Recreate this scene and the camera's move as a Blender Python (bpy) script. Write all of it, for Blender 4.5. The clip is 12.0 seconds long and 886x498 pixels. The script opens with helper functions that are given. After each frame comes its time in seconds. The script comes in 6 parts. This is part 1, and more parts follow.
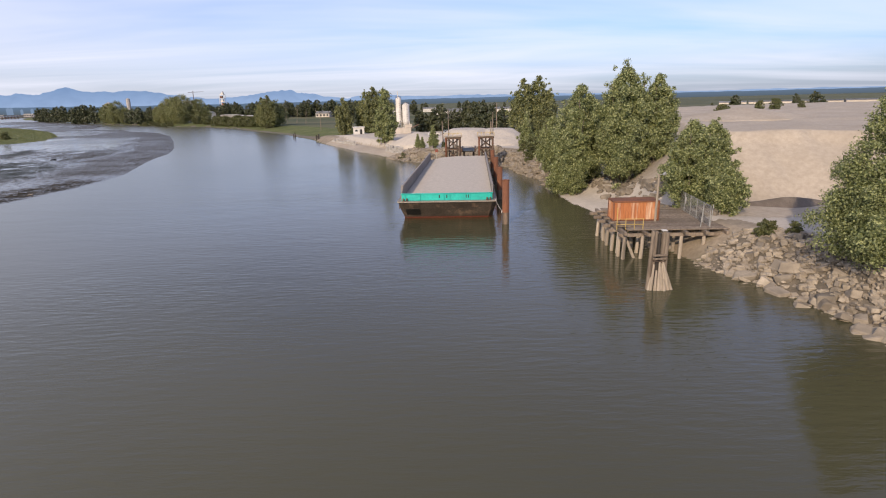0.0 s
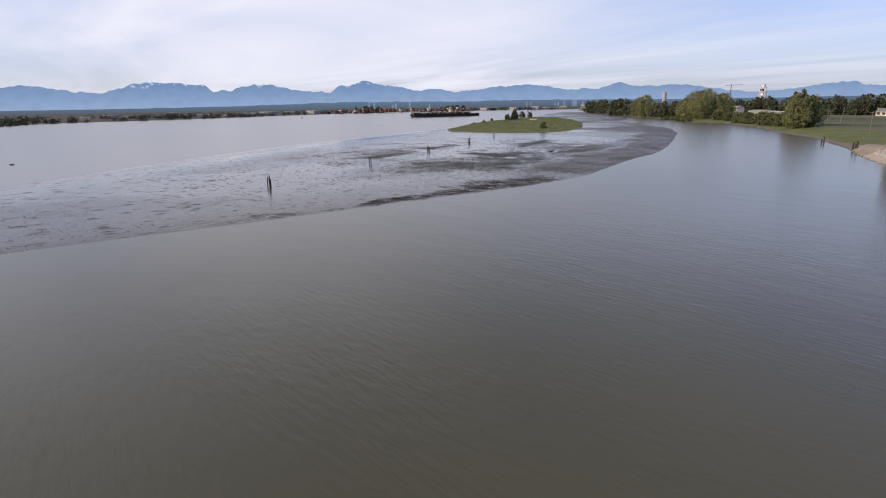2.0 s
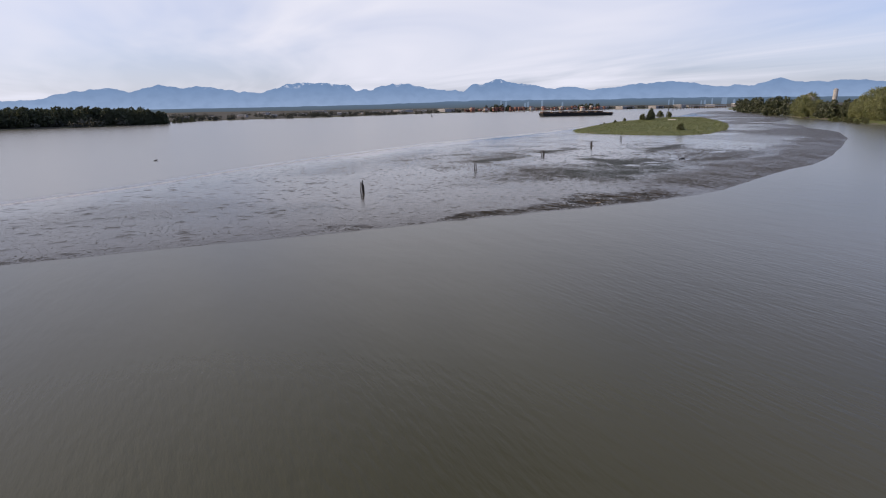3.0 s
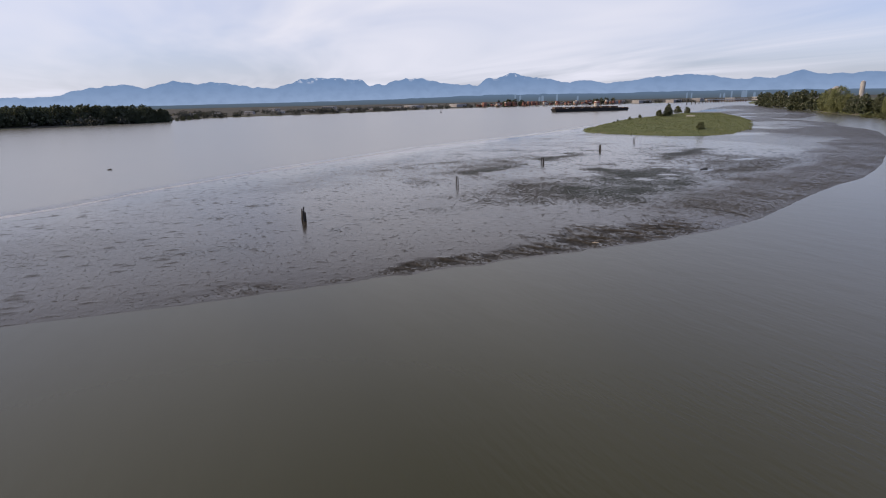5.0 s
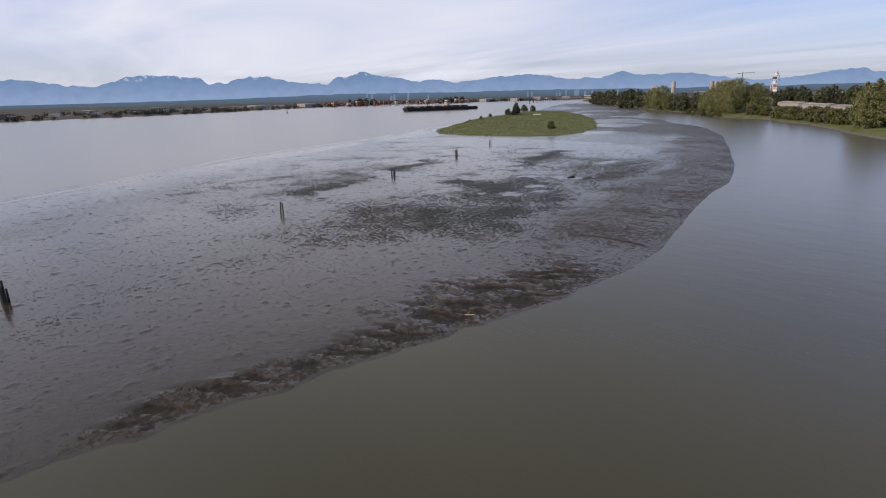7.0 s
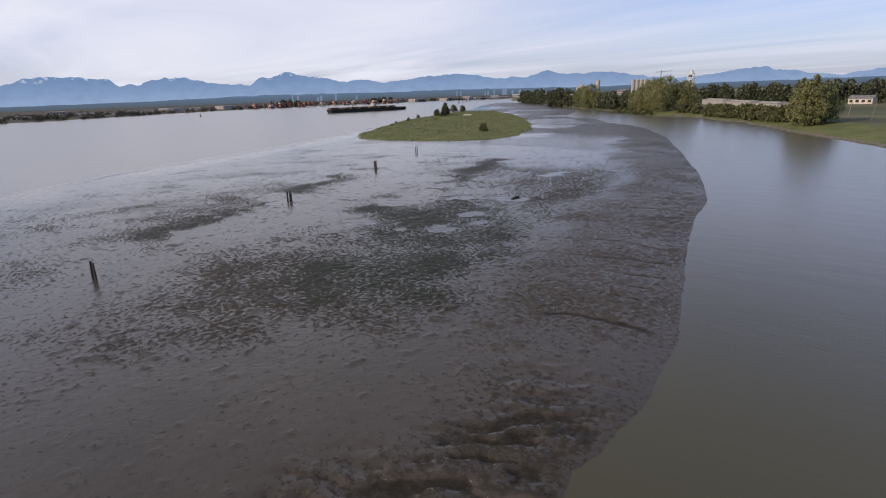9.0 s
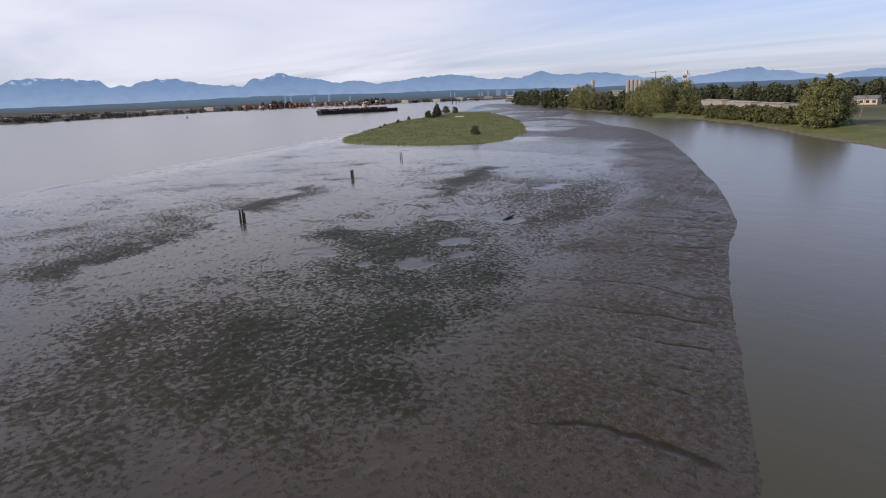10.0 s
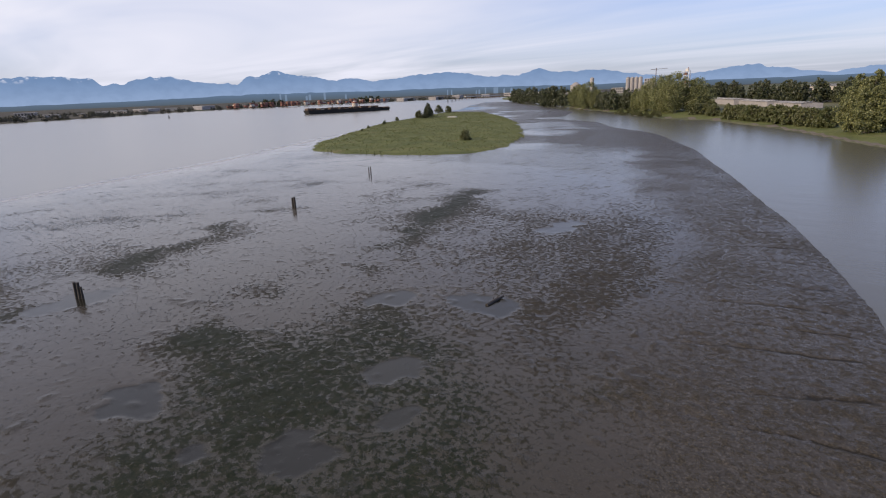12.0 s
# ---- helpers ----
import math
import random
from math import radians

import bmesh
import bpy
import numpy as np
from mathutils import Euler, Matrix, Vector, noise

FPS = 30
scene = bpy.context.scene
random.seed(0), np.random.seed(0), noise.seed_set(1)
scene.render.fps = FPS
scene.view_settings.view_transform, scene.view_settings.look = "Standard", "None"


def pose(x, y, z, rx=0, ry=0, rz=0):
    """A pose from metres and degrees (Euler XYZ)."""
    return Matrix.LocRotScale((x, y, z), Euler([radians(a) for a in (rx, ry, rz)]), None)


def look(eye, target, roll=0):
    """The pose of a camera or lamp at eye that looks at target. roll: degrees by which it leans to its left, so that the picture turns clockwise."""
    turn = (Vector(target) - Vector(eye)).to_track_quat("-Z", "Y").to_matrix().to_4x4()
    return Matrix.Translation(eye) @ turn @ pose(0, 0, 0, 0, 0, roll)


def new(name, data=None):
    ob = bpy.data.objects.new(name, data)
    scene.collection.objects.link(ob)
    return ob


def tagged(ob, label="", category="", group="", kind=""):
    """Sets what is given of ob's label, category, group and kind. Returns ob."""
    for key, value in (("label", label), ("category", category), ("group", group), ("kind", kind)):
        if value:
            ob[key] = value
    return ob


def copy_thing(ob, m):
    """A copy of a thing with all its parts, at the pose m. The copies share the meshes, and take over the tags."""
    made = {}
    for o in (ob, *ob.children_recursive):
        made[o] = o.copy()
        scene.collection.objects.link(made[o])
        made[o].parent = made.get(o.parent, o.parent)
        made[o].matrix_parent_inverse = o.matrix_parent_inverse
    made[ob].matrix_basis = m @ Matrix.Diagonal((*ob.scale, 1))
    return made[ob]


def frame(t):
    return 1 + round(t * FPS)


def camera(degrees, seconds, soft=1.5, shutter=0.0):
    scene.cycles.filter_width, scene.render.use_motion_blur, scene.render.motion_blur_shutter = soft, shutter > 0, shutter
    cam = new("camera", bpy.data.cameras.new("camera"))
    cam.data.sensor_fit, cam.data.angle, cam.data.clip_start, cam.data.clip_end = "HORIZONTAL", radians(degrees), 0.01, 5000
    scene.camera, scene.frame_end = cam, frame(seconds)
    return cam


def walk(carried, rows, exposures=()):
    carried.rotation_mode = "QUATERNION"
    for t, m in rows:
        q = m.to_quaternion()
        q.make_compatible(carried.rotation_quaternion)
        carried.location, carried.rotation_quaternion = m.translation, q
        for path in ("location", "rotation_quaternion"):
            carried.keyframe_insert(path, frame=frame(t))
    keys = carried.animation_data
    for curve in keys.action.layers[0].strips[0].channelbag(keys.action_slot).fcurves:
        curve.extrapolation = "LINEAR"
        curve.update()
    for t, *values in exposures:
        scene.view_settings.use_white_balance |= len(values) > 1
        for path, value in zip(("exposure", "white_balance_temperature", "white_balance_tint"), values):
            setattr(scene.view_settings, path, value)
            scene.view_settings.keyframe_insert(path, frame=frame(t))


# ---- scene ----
cam = camera(77.5, 12.0, soft=1.1)
PATH = [
    (0, (-3.625, 2.332, 15.627), (-3.611, 4.265, 15.111), -1.5),
    (0.5, (-2.287, 9.571, 15.771), (-2.619, 11.476, 15.258), -1.5),
    (1, (-1.615, 16.963, 15.818), (-2.560, 18.652, 15.312), -1.2),
    (1.5, (-1.596, 23.232, 16.206), (-2.91, 24.654, 15.704), -0.9),
    (2, (-2.741, 29.243, 16.595), (-4.223, 30.489, 16.093), -0.9),
    (2.5, (-4.833, 34.89, 17.055), (-6.491, 35.889, 16.55), -1.1),
    (3, (-7.7, 40.324, 17.463), (-9.428, 41.196, 16.962), -0.9),
    (3.2, (-9.158, 42.36, 17.573), (-10.902, 43.198, 17.066), -1.0),
    (4.8, (-23.311, 57.56, 19.358), (-25.081, 58.334, 18.84), -1.2),
    (5, (-25.283, 59.34, 19.431), (-27.031, 60.163, 18.912), -1.2),
    (5.5, (-30.628, 63.557, 19.6), (-32.315, 64.496, 19.08), -1.4),
    (6, (-36.211, 67.783, 19.672), (-37.855, 68.793, 19.146), -1.4),
    (6.5, (-41.927, 72.289, 19.715), (-43.485, 73.426, 19.186), -1.5),
    (7, (-47.641, 77.255, 19.683), (-49.121, 78.491, 19.15), -1.4),
    (7.5, (-53.345, 82.668, 19.652), (-54.705, 84.033, 19.117), -1.6),
    (7.7, (-55.596, 85.065, 19.64), (-56.944, 86.441, 19.105), -1.7),
    (9.3, (-70.678, 104.098, 19.729), (-71.991, 105.507, 19.191), -1.9),
    (9.5, (-72.661, 106.942, 19.733), (-73.971, 108.355, 19.196), -1.9),
    (10, (-77.620, 114.230, 19.733), (-78.925, 115.646, 19.196), -2.0),
    (10.5, (-82.516, 121.657, 19.803), (-83.819, 123.076, 19.263), -2.1),
    (11, (-87.379, 129.132, 19.945), (-88.680, 130.552, 19.404), -2.1),
    (11.5, (-92.312, 136.510, 20.095), (-93.611, 137.930, 19.553), -2.1),
    (12, (-97.279, 143.663, 20.445), (-98.578, 145.082, 19.900), -2.1),
]
walk(cam, [(t, look(eye, target, roll)) for t, eye, target, roll in PATH], exposures=[(0.0, 0.36), (1.0, 0.26), (1.5, 0.24), (3.0, 0.10), (6.0, 0.06), (9.0, 0.11), (12.0, 0.14)])

# ---- light: low evening sun in the west, thin high cloud ----
SUN_AZ, SUN_EL = -157.0, 26.0          # degrees clockwise from +y, degrees above the horizon
world = bpy.data.worlds.new("world")
scene.world = world
world.use_nodes = True
wt = world.node_tree
wt.nodes.clear()
w_out = wt.nodes.new("ShaderNodeOutputWorld")
w_bg = wt.nodes.new("ShaderNodeBackground")
w_sky = wt.nodes.new("ShaderNodeTexSky")
w_sky.sky_type, w_sky.sun_disc = "NISHITA", False
w_sky.sun_elevation, w_sky.sun_rotation = radians(SUN_EL), radians(SUN_AZ)
w_sky.air_density, w_sky.dust_density, w_sky.ozone_density = 1.0, 1.6, 1.5
w_gain = wt.nodes.new("ShaderNodeMix")
w_gain.data_type, w_gain.blend_type = "RGBA", "MULTIPLY"
w_gain.inputs[0].default_value = 1.0
w_gain.inputs[7].default_value = (0.077, 0.092, 0.144, 1)
wt.links.new(w_sky.outputs[0], w_gain.inputs[6])
w_tc = wt.nodes.new("ShaderNodeTexCoord")
w_sep = wt.nodes.new("ShaderNodeSeparateXYZ")
wt.links.new(w_tc.outputs["Generated"], w_sep.inputs[0])


def w_math(op, a, b=None, clamp=False):
    n = wt.nodes.new("ShaderNodeMath")
    n.operation, n.use_clamp = op, clamp
    for i, v in enumerate((a, b)):
        if v is None:
            continue
        if isinstance(v, (int, float)):
            n.inputs[i].default_value = v
        else:
            wt.links.new(v, n.inputs[i])
    return n.outputs[0]


# cirrus: streaks on a flat high layer
w_h = w_math("ADD", w_math("MAXIMUM", w_sep.outputs[2], 0.0), 0.06)
w_u, w_v = w_math("DIVIDE", w_sep.outputs[0], w_h), w_math("DIVIDE", w_sep.outputs[1], w_h)
w_comb = wt.nodes.new("ShaderNodeCombineXYZ")
wt.links.new(w_u, w_comb.inputs[0])
wt.links.new(w_v, w_comb.inputs[1])
w_map = wt.nodes.new("ShaderNodeMapping")
w_map.inputs["Rotation"].default_value = (0, 0, radians(28))
w_map.inputs["Scale"].default_value = (0.13, 0.30, 1)
wt.links.new(w_comb.outputs[0], w_map.inputs[0])
w_noise = wt.nodes.new("ShaderNodeTexNoise")
w_noise.inputs["Scale"].default_value, w_noise.inputs["Detail"].default_value = 1.3, 4.0
w_noise.inputs["Roughness"].default_value, w_noise.inputs["Distortion"].default_value = 0.55, 0.6
wt.links.new(w_map.outputs[0], w_noise.inputs["Vector"])
w_ramp = wt.nodes.new("ShaderNodeMapRange")
w_ramp.inputs[1].default_value, w_ramp.inputs[2].default_value = 0.34, 0.72
w_ramp.inputs[3].default_value, w_ramp.inputs[4].default_value = 0.24, 0.86
wt.links.new(w_noise.outputs[0], w_ramp.inputs[0])
w_side = w_math("SUBTRACT", w_math("MULTIPLY", w_sep.outputs[0], -0.28), 0.0)
w_low = w_math("MULTIPLY", w_math("POWER", w_math("SUBTRACT", 1.0, w_math("MAXIMUM", w_sep.outputs[2], 0.0)), 9.0), 0.44)
w_fac = w_math("ADD", w_math("MAXIMUM", w_ramp.outputs[0], w_low), w_side, True)
w_mix = wt.nodes.new("ShaderNodeMix")
w_mix.data_type = "RGBA"
wt.links.new(w_fac, w_mix.inputs[0])
wt.links.new(w_gain.outputs[2], w_mix.inputs[6])
w_mix.inputs[7].default_value = (0.745, 0.75, 0.855, 1)
wt.links.new(w_mix.outputs[2], w_bg.inputs[0])
w_bg.inputs[1].default_value = 1.0
wt.links.new(w_bg.outputs[0], w_out.inputs[0])

sun_dir = Vector((math.sin(radians(SUN_AZ)) * math.cos(radians(SUN_EL)), math.cos(radians(SUN_AZ)) * math.cos(radians(SUN_EL)), math.sin(radians(SUN_EL))))
sun = new("sun", bpy.data.lights.new("sun", "SUN"))
sun.data.energy, sun.data.angle, sun.data.color = 3.2, radians(0.8), (1.0, 0.80, 0.58)
sun.matrix_world = look(sun_dir * 300, (0, 0, 0))

# ---- materials ----
def mat(name, dark, light, scale=1.0, fine=9.0, rough=0.8, bump=0.25, metal=0.0, stain=None, stain_scale=0.35, stain_at=0.58,
        vary=0.0, coord="Object", stretch=(1, 1, 1), spec=0.5, rough_vary=0.12, bump_dist=0.05):
    """Two colours mixed by coarse noise with fine grain on top, an optional stain, relief and uneven gloss."""
    m = bpy.data.materials.new(name)
    m.use_nodes = True
    nt = m.node_tree
    b = nt.nodes["Principled BSDF"]

    def link(a, c):
        nt.links.new(a, c)

    def noise_node(sc, detail=4.0, r=0.6):
        n = nt.nodes.new("ShaderNodeTexNoise")
        n.inputs["Scale"].default_value, n.inputs["Detail"].default_value, n.inputs["Roughness"].default_value = sc, detail, r
        link(vec, n.inputs["Vector"])
        return n.outputs[0]

    def ramp(v, lo, hi, a=0.0, c=1.0):
        n = nt.nodes.new("ShaderNodeMapRange")
        for i, x in enumerate((lo, hi, a, c)):
            n.inputs[i + 1].default_value = x
        link(v, n.inputs[0])
        return n.outputs[0]

    def blend(f, a, c, kind="MIX"):
        n = nt.nodes.new("ShaderNodeMix")
        n.data_type, n.blend_type = "RGBA", kind
        for i, x in ((0, f), (6, a), (7, c)):
            if isinstance(x, float):
                n.inputs[i].default_value = x
            elif isinstance(x, tuple):
                n.inputs[i].default_value = (*x, 1)
            else:
                link(x, n.inputs[i])
        return n.outputs[2]

    if coord == "World":
        src = nt.nodes.new("ShaderNodeNewGeometry").outputs["Position"]
    else:
        src = nt.nodes.new("ShaderNodeTexCoord").outputs["Object"]
    mp = nt.nodes.new("ShaderNodeMapping")
    mp.inputs["Scale"].default_value = stretch
    link(src, mp.inputs[0])
    info = nt.nodes.new("ShaderNodeObjectInfo")
    off = nt.nodes.new("ShaderNodeVectorMath")
    off.operation = "ADD"
    sc = nt.nodes.new("ShaderNodeMath")
    sc.operation = "MULTIPLY"
    sc.inputs[1].default_value = 37.0 if coord != "World" else 0.0
    link(info.outputs["Random"], sc.inputs[0])
    link(mp.outputs[0], off.inputs[0])
    link(sc.outputs[0], off.inputs[1])
    vec = off.outputs[0]
    coarse, grain = noise_node(scale), noise_node(scale * fine, 5.0, 0.7)
    col = blend(ramp(coarse, 0.35, 0.65), dark, light)
    col = blend(ramp(grain, 0.3, 0.7, 0.0, 0.5), col, tuple(c * 0.62 for c in dark))
    if stain:
        col = blend(ramp(noise_node(stain_scale, 6.0, 0.65), stain_at, stain_at + 0.12, 0.0, 0.85), col, stain)
    if vary:
        col = blend(1.0, col, blend(ramp(info.outputs["Random"], 0.0, 1.0), (1 - vary,) * 3, (1 + vary,) * 3), "MULTIPLY")
    link(col, b.inputs["Base Color"])
    link(ramp(grain, 0.3, 0.7, max(0.02, rough - rough_vary), min(1.0, rough + rough_vary)), b.inputs["Roughness"])
    b.inputs["Metallic"].default_value = metal
    b.inputs["Specular IOR Level"].default_value = spec
    if bump:
        bp = nt.nodes.new("ShaderNodeBump")
        bp.inputs["Strength"].default_value, bp.inputs["Distance"].default_value = bump, bump_dist
        mixh = nt.nodes.new("ShaderNodeMath")
        mixh.operation = "ADD"
        link(coarse, mixh.inputs[0])
        link(grain, mixh.inputs[1])
        link(mixh.outputs[0], bp.inputs["Height"])
        link(bp.outputs[0], b.inputs["Normal"])
    return m


def leaf_mat(name, dark, light, tint):
    """Leaves: colour varies leaf by leaf and tree by tree; light shines through."""
    m = bpy.data.materials.new(name)
    m.use_nodes = True
    nt = m.node_tree
    nt.nodes.clear()
    out, dif, tra, gl = (nt.nodes.new("ShaderNode" + k) for k in ("OutputMaterial", "BsdfDiffuse", "BsdfTranslucent", "BsdfGlossy"))
    geo, info = nt.nodes.new("ShaderNodeNewGeometry"), nt.nodes.new("ShaderNodeObjectInfo")
    a, c = nt.nodes.new("ShaderNodeMix"), nt.nodes.new("ShaderNodeMix")
    a.data_type = c.data_type = "RGBA"
    a.inputs[6].default_value, a.inputs[7].default_value = (*dark, 1), (*light, 1)
    pw = nt.nodes.new("ShaderNodeMath")
    pw.operation = "POWER"
    pw.inputs[1].default_value = 1.7
    nt.links.new(geo.outputs["Random Per Island"], pw.inputs[0])
    nt.links.new(pw.outputs[0], a.inputs[0])
    sc = nt.nodes.new("ShaderNodeMath")
    sc.operation = "MULTIPLY"
    sc.inputs[1].default_value = 0.35
    nt.links.new(info.outputs["Random"], sc.inputs[0])
    nt.links.new(sc.outputs[0], c.inputs[0])
    nt.links.new(a.outputs[2], c.inputs[6])
    c.inputs[7].default_value = (*tint, 1)
    for n in (dif, tra):
        nt.links.new(c.outputs[2], n.inputs[0])
    gl.inputs["Roughness"].default_value = 0.45
    m1, m2 = nt.nodes.new("ShaderNodeMixShader"), nt.nodes.new("ShaderNodeMixShader")
    m1.inputs[0].default_value, m2.inputs[0].default_value = 0.36, 0.05
    nt.links.new(dif.outputs[0], m1.inputs[1])
    nt.links.new(tra.outputs[0], m1.inputs[2])
    nt.links.new(m1.outputs[0], m2.inputs[1])
    nt.links.new(gl.outputs[0], m2.inputs[2])
    nt.links.new(m2.outputs[0], out.inputs[0])
    return m


def water_mat():
    """Silty river water: brown-green body, small wind ripples in patches."""
    m = bpy.data.materials.new("river_water")
    m.use_nodes = True
    nt = m.node_tree
    b = nt.nodes["Principled BSDF"]
    b.inputs["Roughness"].default_value = 0.05
    b.inputs["IOR"].default_value = 1.38
    pos = nt.nodes.new("ShaderNodeNewGeometry").outputs["Position"]

    def noise_node(sc, detail, rot=0.0, stretch=(1, 1, 1)):
        mp = nt.nodes.new("ShaderNodeMapping")
        mp.inputs["Rotation"].default_value, mp.inputs["Scale"].default_value = (0, 0, radians(rot)), stretch
        nt.links.new(pos, mp.inputs[0])
        n = nt.nodes.new("ShaderNodeTexNoise")
        n.inputs["Scale"].default_value, n.inputs["Detail"].default_value = sc, detail
        nt.links.new(mp.outputs[0], n.inputs["Vector"])
        return n.outputs[0]

    # paler tone: more silt, and sky sheen painted into the colour
    silt_sheen_a = nt.nodes.new("ShaderNodeAttribute")
    silt_sheen_a.attribute_name = "silt_sheen"
    silt_sheen = silt_sheen_a.outputs["Fac"]
    mix = nt.nodes.new("ShaderNodeMix")
    mix.data_type = "RGBA"
    mix.inputs[6].default_value, mix.inputs[7].default_value = (0.034, 0.032, 0.009, 1), (0.066, 0.062, 0.034, 1)
    nt.links.new(silt_sheen, mix.inputs[0])
    open_r = nt.nodes.new("ShaderNodeMix")
    open_r.data_type = "RGBA"
    open_w = nt.nodes.new("ShaderNodeAttribute")
    open_w.attribute_name = "wind"
    nt.links.new(open_w.outputs["Fac"], open_r.inputs[0])
    nt.links.new(mix.outputs[2], open_r.inputs[6])
    open_r.inputs[7].default_value = (0.170, 0.163, 0.140, 1)
    nt.links.new(open_r.outputs[2], b.inputs["Base Color"])
    fine = noise_node(1.25, 4.0, 12, (0.42, 1.6, 1))
    swell = noise_node(0.22, 2.0, 35, (0.5, 1.3, 1))
    patch = noise_node(0.018, 2.0, 10, (0.6, 1.5, 1))
    rng = nt.nodes.new("ShaderNodeMapRange")
    for i, v in enumerate((0.42, 0.62, 0.38, 1.0)):
        rng.inputs[i + 1].default_value = v
    nt.links.new(patch, rng.inputs[0])
    wind = nt.nodes.new("ShaderNodeAttribute")
    wind.attribute_name = "wind"
    rw_ = nt.nodes.new("ShaderNodeMapRange")
    rw_.inputs[3].default_value, rw_.inputs[4].default_value = 0.085, 0.22
    nt.links.new(wind.outputs["Fac"], rw_.inputs[0])
    mul, add, big = (nt.nodes.new("ShaderNodeMath") for _ in range(3))
    mul.operation, add.operation, big.operation = "MULTIPLY", "ADD", "MULTIPLY"
    breeze = nt.nodes.new("ShaderNodeAttribute")
    breeze.attribute_name = "breeze"
    calm = nt.nodes.new("ShaderNodeMath")
    calm.operation = "MULTIPLY"
    nt.links.new(fine, calm.inputs[0])
    nt.links.new(breeze.outputs["Fac"], calm.inputs[1])
    nt.links.new(calm.outputs[0], mul.inputs[0])
    still, most = nt.nodes.new("ShaderNodeMapRange"), nt.nodes.new("ShaderNodeMath")
    most.operation = "MAXIMUM"
    for i, v in enumerate((0.22, 1.0, 0.20, 0.085)):
        still.inputs[i + 1].default_value = v
    nt.links.new(breeze.outputs["Fac"], still.inputs[0])
    nt.links.new(still.outputs[0], most.inputs[0])
    nt.links.new(rw_.outputs[0], most.inputs[1])
    nt.links.new(most.outputs[0], b.inputs["Roughness"])
    nt.links.new(rng.outputs[0], mul.inputs[1])
    nt.links.new(swell, big.inputs[0])
    big.inputs[1].default_value = 0.5
    nt.links.new(mul.outputs[0], add.inputs[0])
    nt.links.new(big.outputs[0], add.inputs[1])
    bp = nt.nodes.new("ShaderNodeBump")
    bp.inputs["Strength"].default_value, bp.inputs["Distance"].default_value = 0.65, 0.12
    nt.links.new(add.outputs[0], bp.inputs["Height"])
    nt.links.new(bp.outputs[0], b.inputs["Normal"])
    return m


def mud_mat():
    """Wet tidal mud: cover says how thick the small lumps lie, bed where they are weed, wet the standing film of water."""
    m = bpy.data.materials.new("tidal_mud")
    m.use_nodes = True
    nt = m.node_tree
    b = nt.nodes["Principled BSDF"]
    pos = nt.nodes.new("ShaderNodeNewGeometry").outputs["Position"]

    def attr(n):
        a = nt.nodes.new("ShaderNodeAttribute")
        a.attribute_name = n
        return a.outputs["Fac"]

    def noise_node(sc, detail=4.0):
        n = nt.nodes.new("ShaderNodeTexNoise")
        n.inputs["Scale"].default_value, n.inputs["Detail"].default_value, n.inputs["Roughness"].default_value = sc, detail, 0.70
        nt.links.new(pos, n.inputs["Vector"])
        return n.outputs[0]

    def rng(v, *r):
        n = nt.nodes.new("ShaderNodeMapRange")
        for i, x in enumerate(r):
            n.inputs[i + 1].default_value = x
        nt.links.new(v, n.inputs[0])
        return n.outputs[0]

    def blend(f, a, c):
        n = nt.nodes.new("ShaderNodeMix")
        n.data_type = "RGBA"
        nt.links.new(f, n.inputs[0])
        for i, x in ((6, a), (7, c)):
            if isinstance(x, tuple):
                n.inputs[i].default_value = (*x, 1)
            else:
                nt.links.new(x, n.inputs[i])
        return n.outputs[2]

    def calc(op, a, c):
        n = nt.nodes.new("ShaderNodeMath")
        n.operation = op
        for i, x in enumerate((a, c)):
            if isinstance(x, float):
                n.inputs[i].default_value = x
            else:
                nt.links.new(x, n.inputs[i])
        return n.outputs[0]

    coarse, mid, grain, speck = noise_node(0.09), noise_node(0.6, 3.0), noise_node(7.5, 4.0), noise_node(2.1, 5.0)
    bed, wet, cover = attr("bed"), attr("wet"), attr("cover")
    # lumps: the built ones, broken up by finer ones
    spread = calc("ADD", calc("ADD", speck, calc("MULTIPLY", calc("SUBTRACT", grain, 0.5), 0.30)), calc("MULTIPLY", cover, 0.30))
    lump = calc("MAXIMUM", rng(spread, 0.61, 0.67, 0.0, 1.0), calc("MULTIPLY", attr("lump"), rng(grain, 0.44, 0.56, 0.0, 0.8)))
    lump = calc("MULTIPLY", lump, calc("SUBTRACT", 1.0, attr("pool")))
    col = blend(rng(coarse, 0.35, 0.65, 0.0, 1.0), (0.041, 0.034, 0.0245), (0.054, 0.045, 0.033))
    col = blend(rng(mid, 0.40, 0.68, 0.0, 0.45), col, (0.040, 0.033, 0.023))
    col = blend(calc("MULTIPLY", bed, 0.55), col, (0.032, 0.031, 0.020))
    tuft = blend(rng(bed, 0.15, 0.75, 0.0, 1.0), (0.030, 0.026, 0.018), (0.010, 0.016, 0.008))
    tuft = blend(rng(grain, 0.46, 0.66, 0.0, 0.55), tuft, (0.066, 0.057, 0.040))
    col = blend(calc("MULTIPLY", lump, rng(bed, 0.1, 0.6, 0.6, 0.9)), col, tuft)
    col = blend(calc("MULTIPLY", attr("crust"), rng(grain, 0.50, 0.60, 0.0, 0.7)), col, (0.100, 0.085, 0.063))
    # gullies and rills: darker mud, plus the shade of their sides painted in
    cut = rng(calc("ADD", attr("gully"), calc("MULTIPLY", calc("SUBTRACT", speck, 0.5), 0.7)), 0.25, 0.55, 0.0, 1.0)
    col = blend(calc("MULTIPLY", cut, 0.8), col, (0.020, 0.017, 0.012))
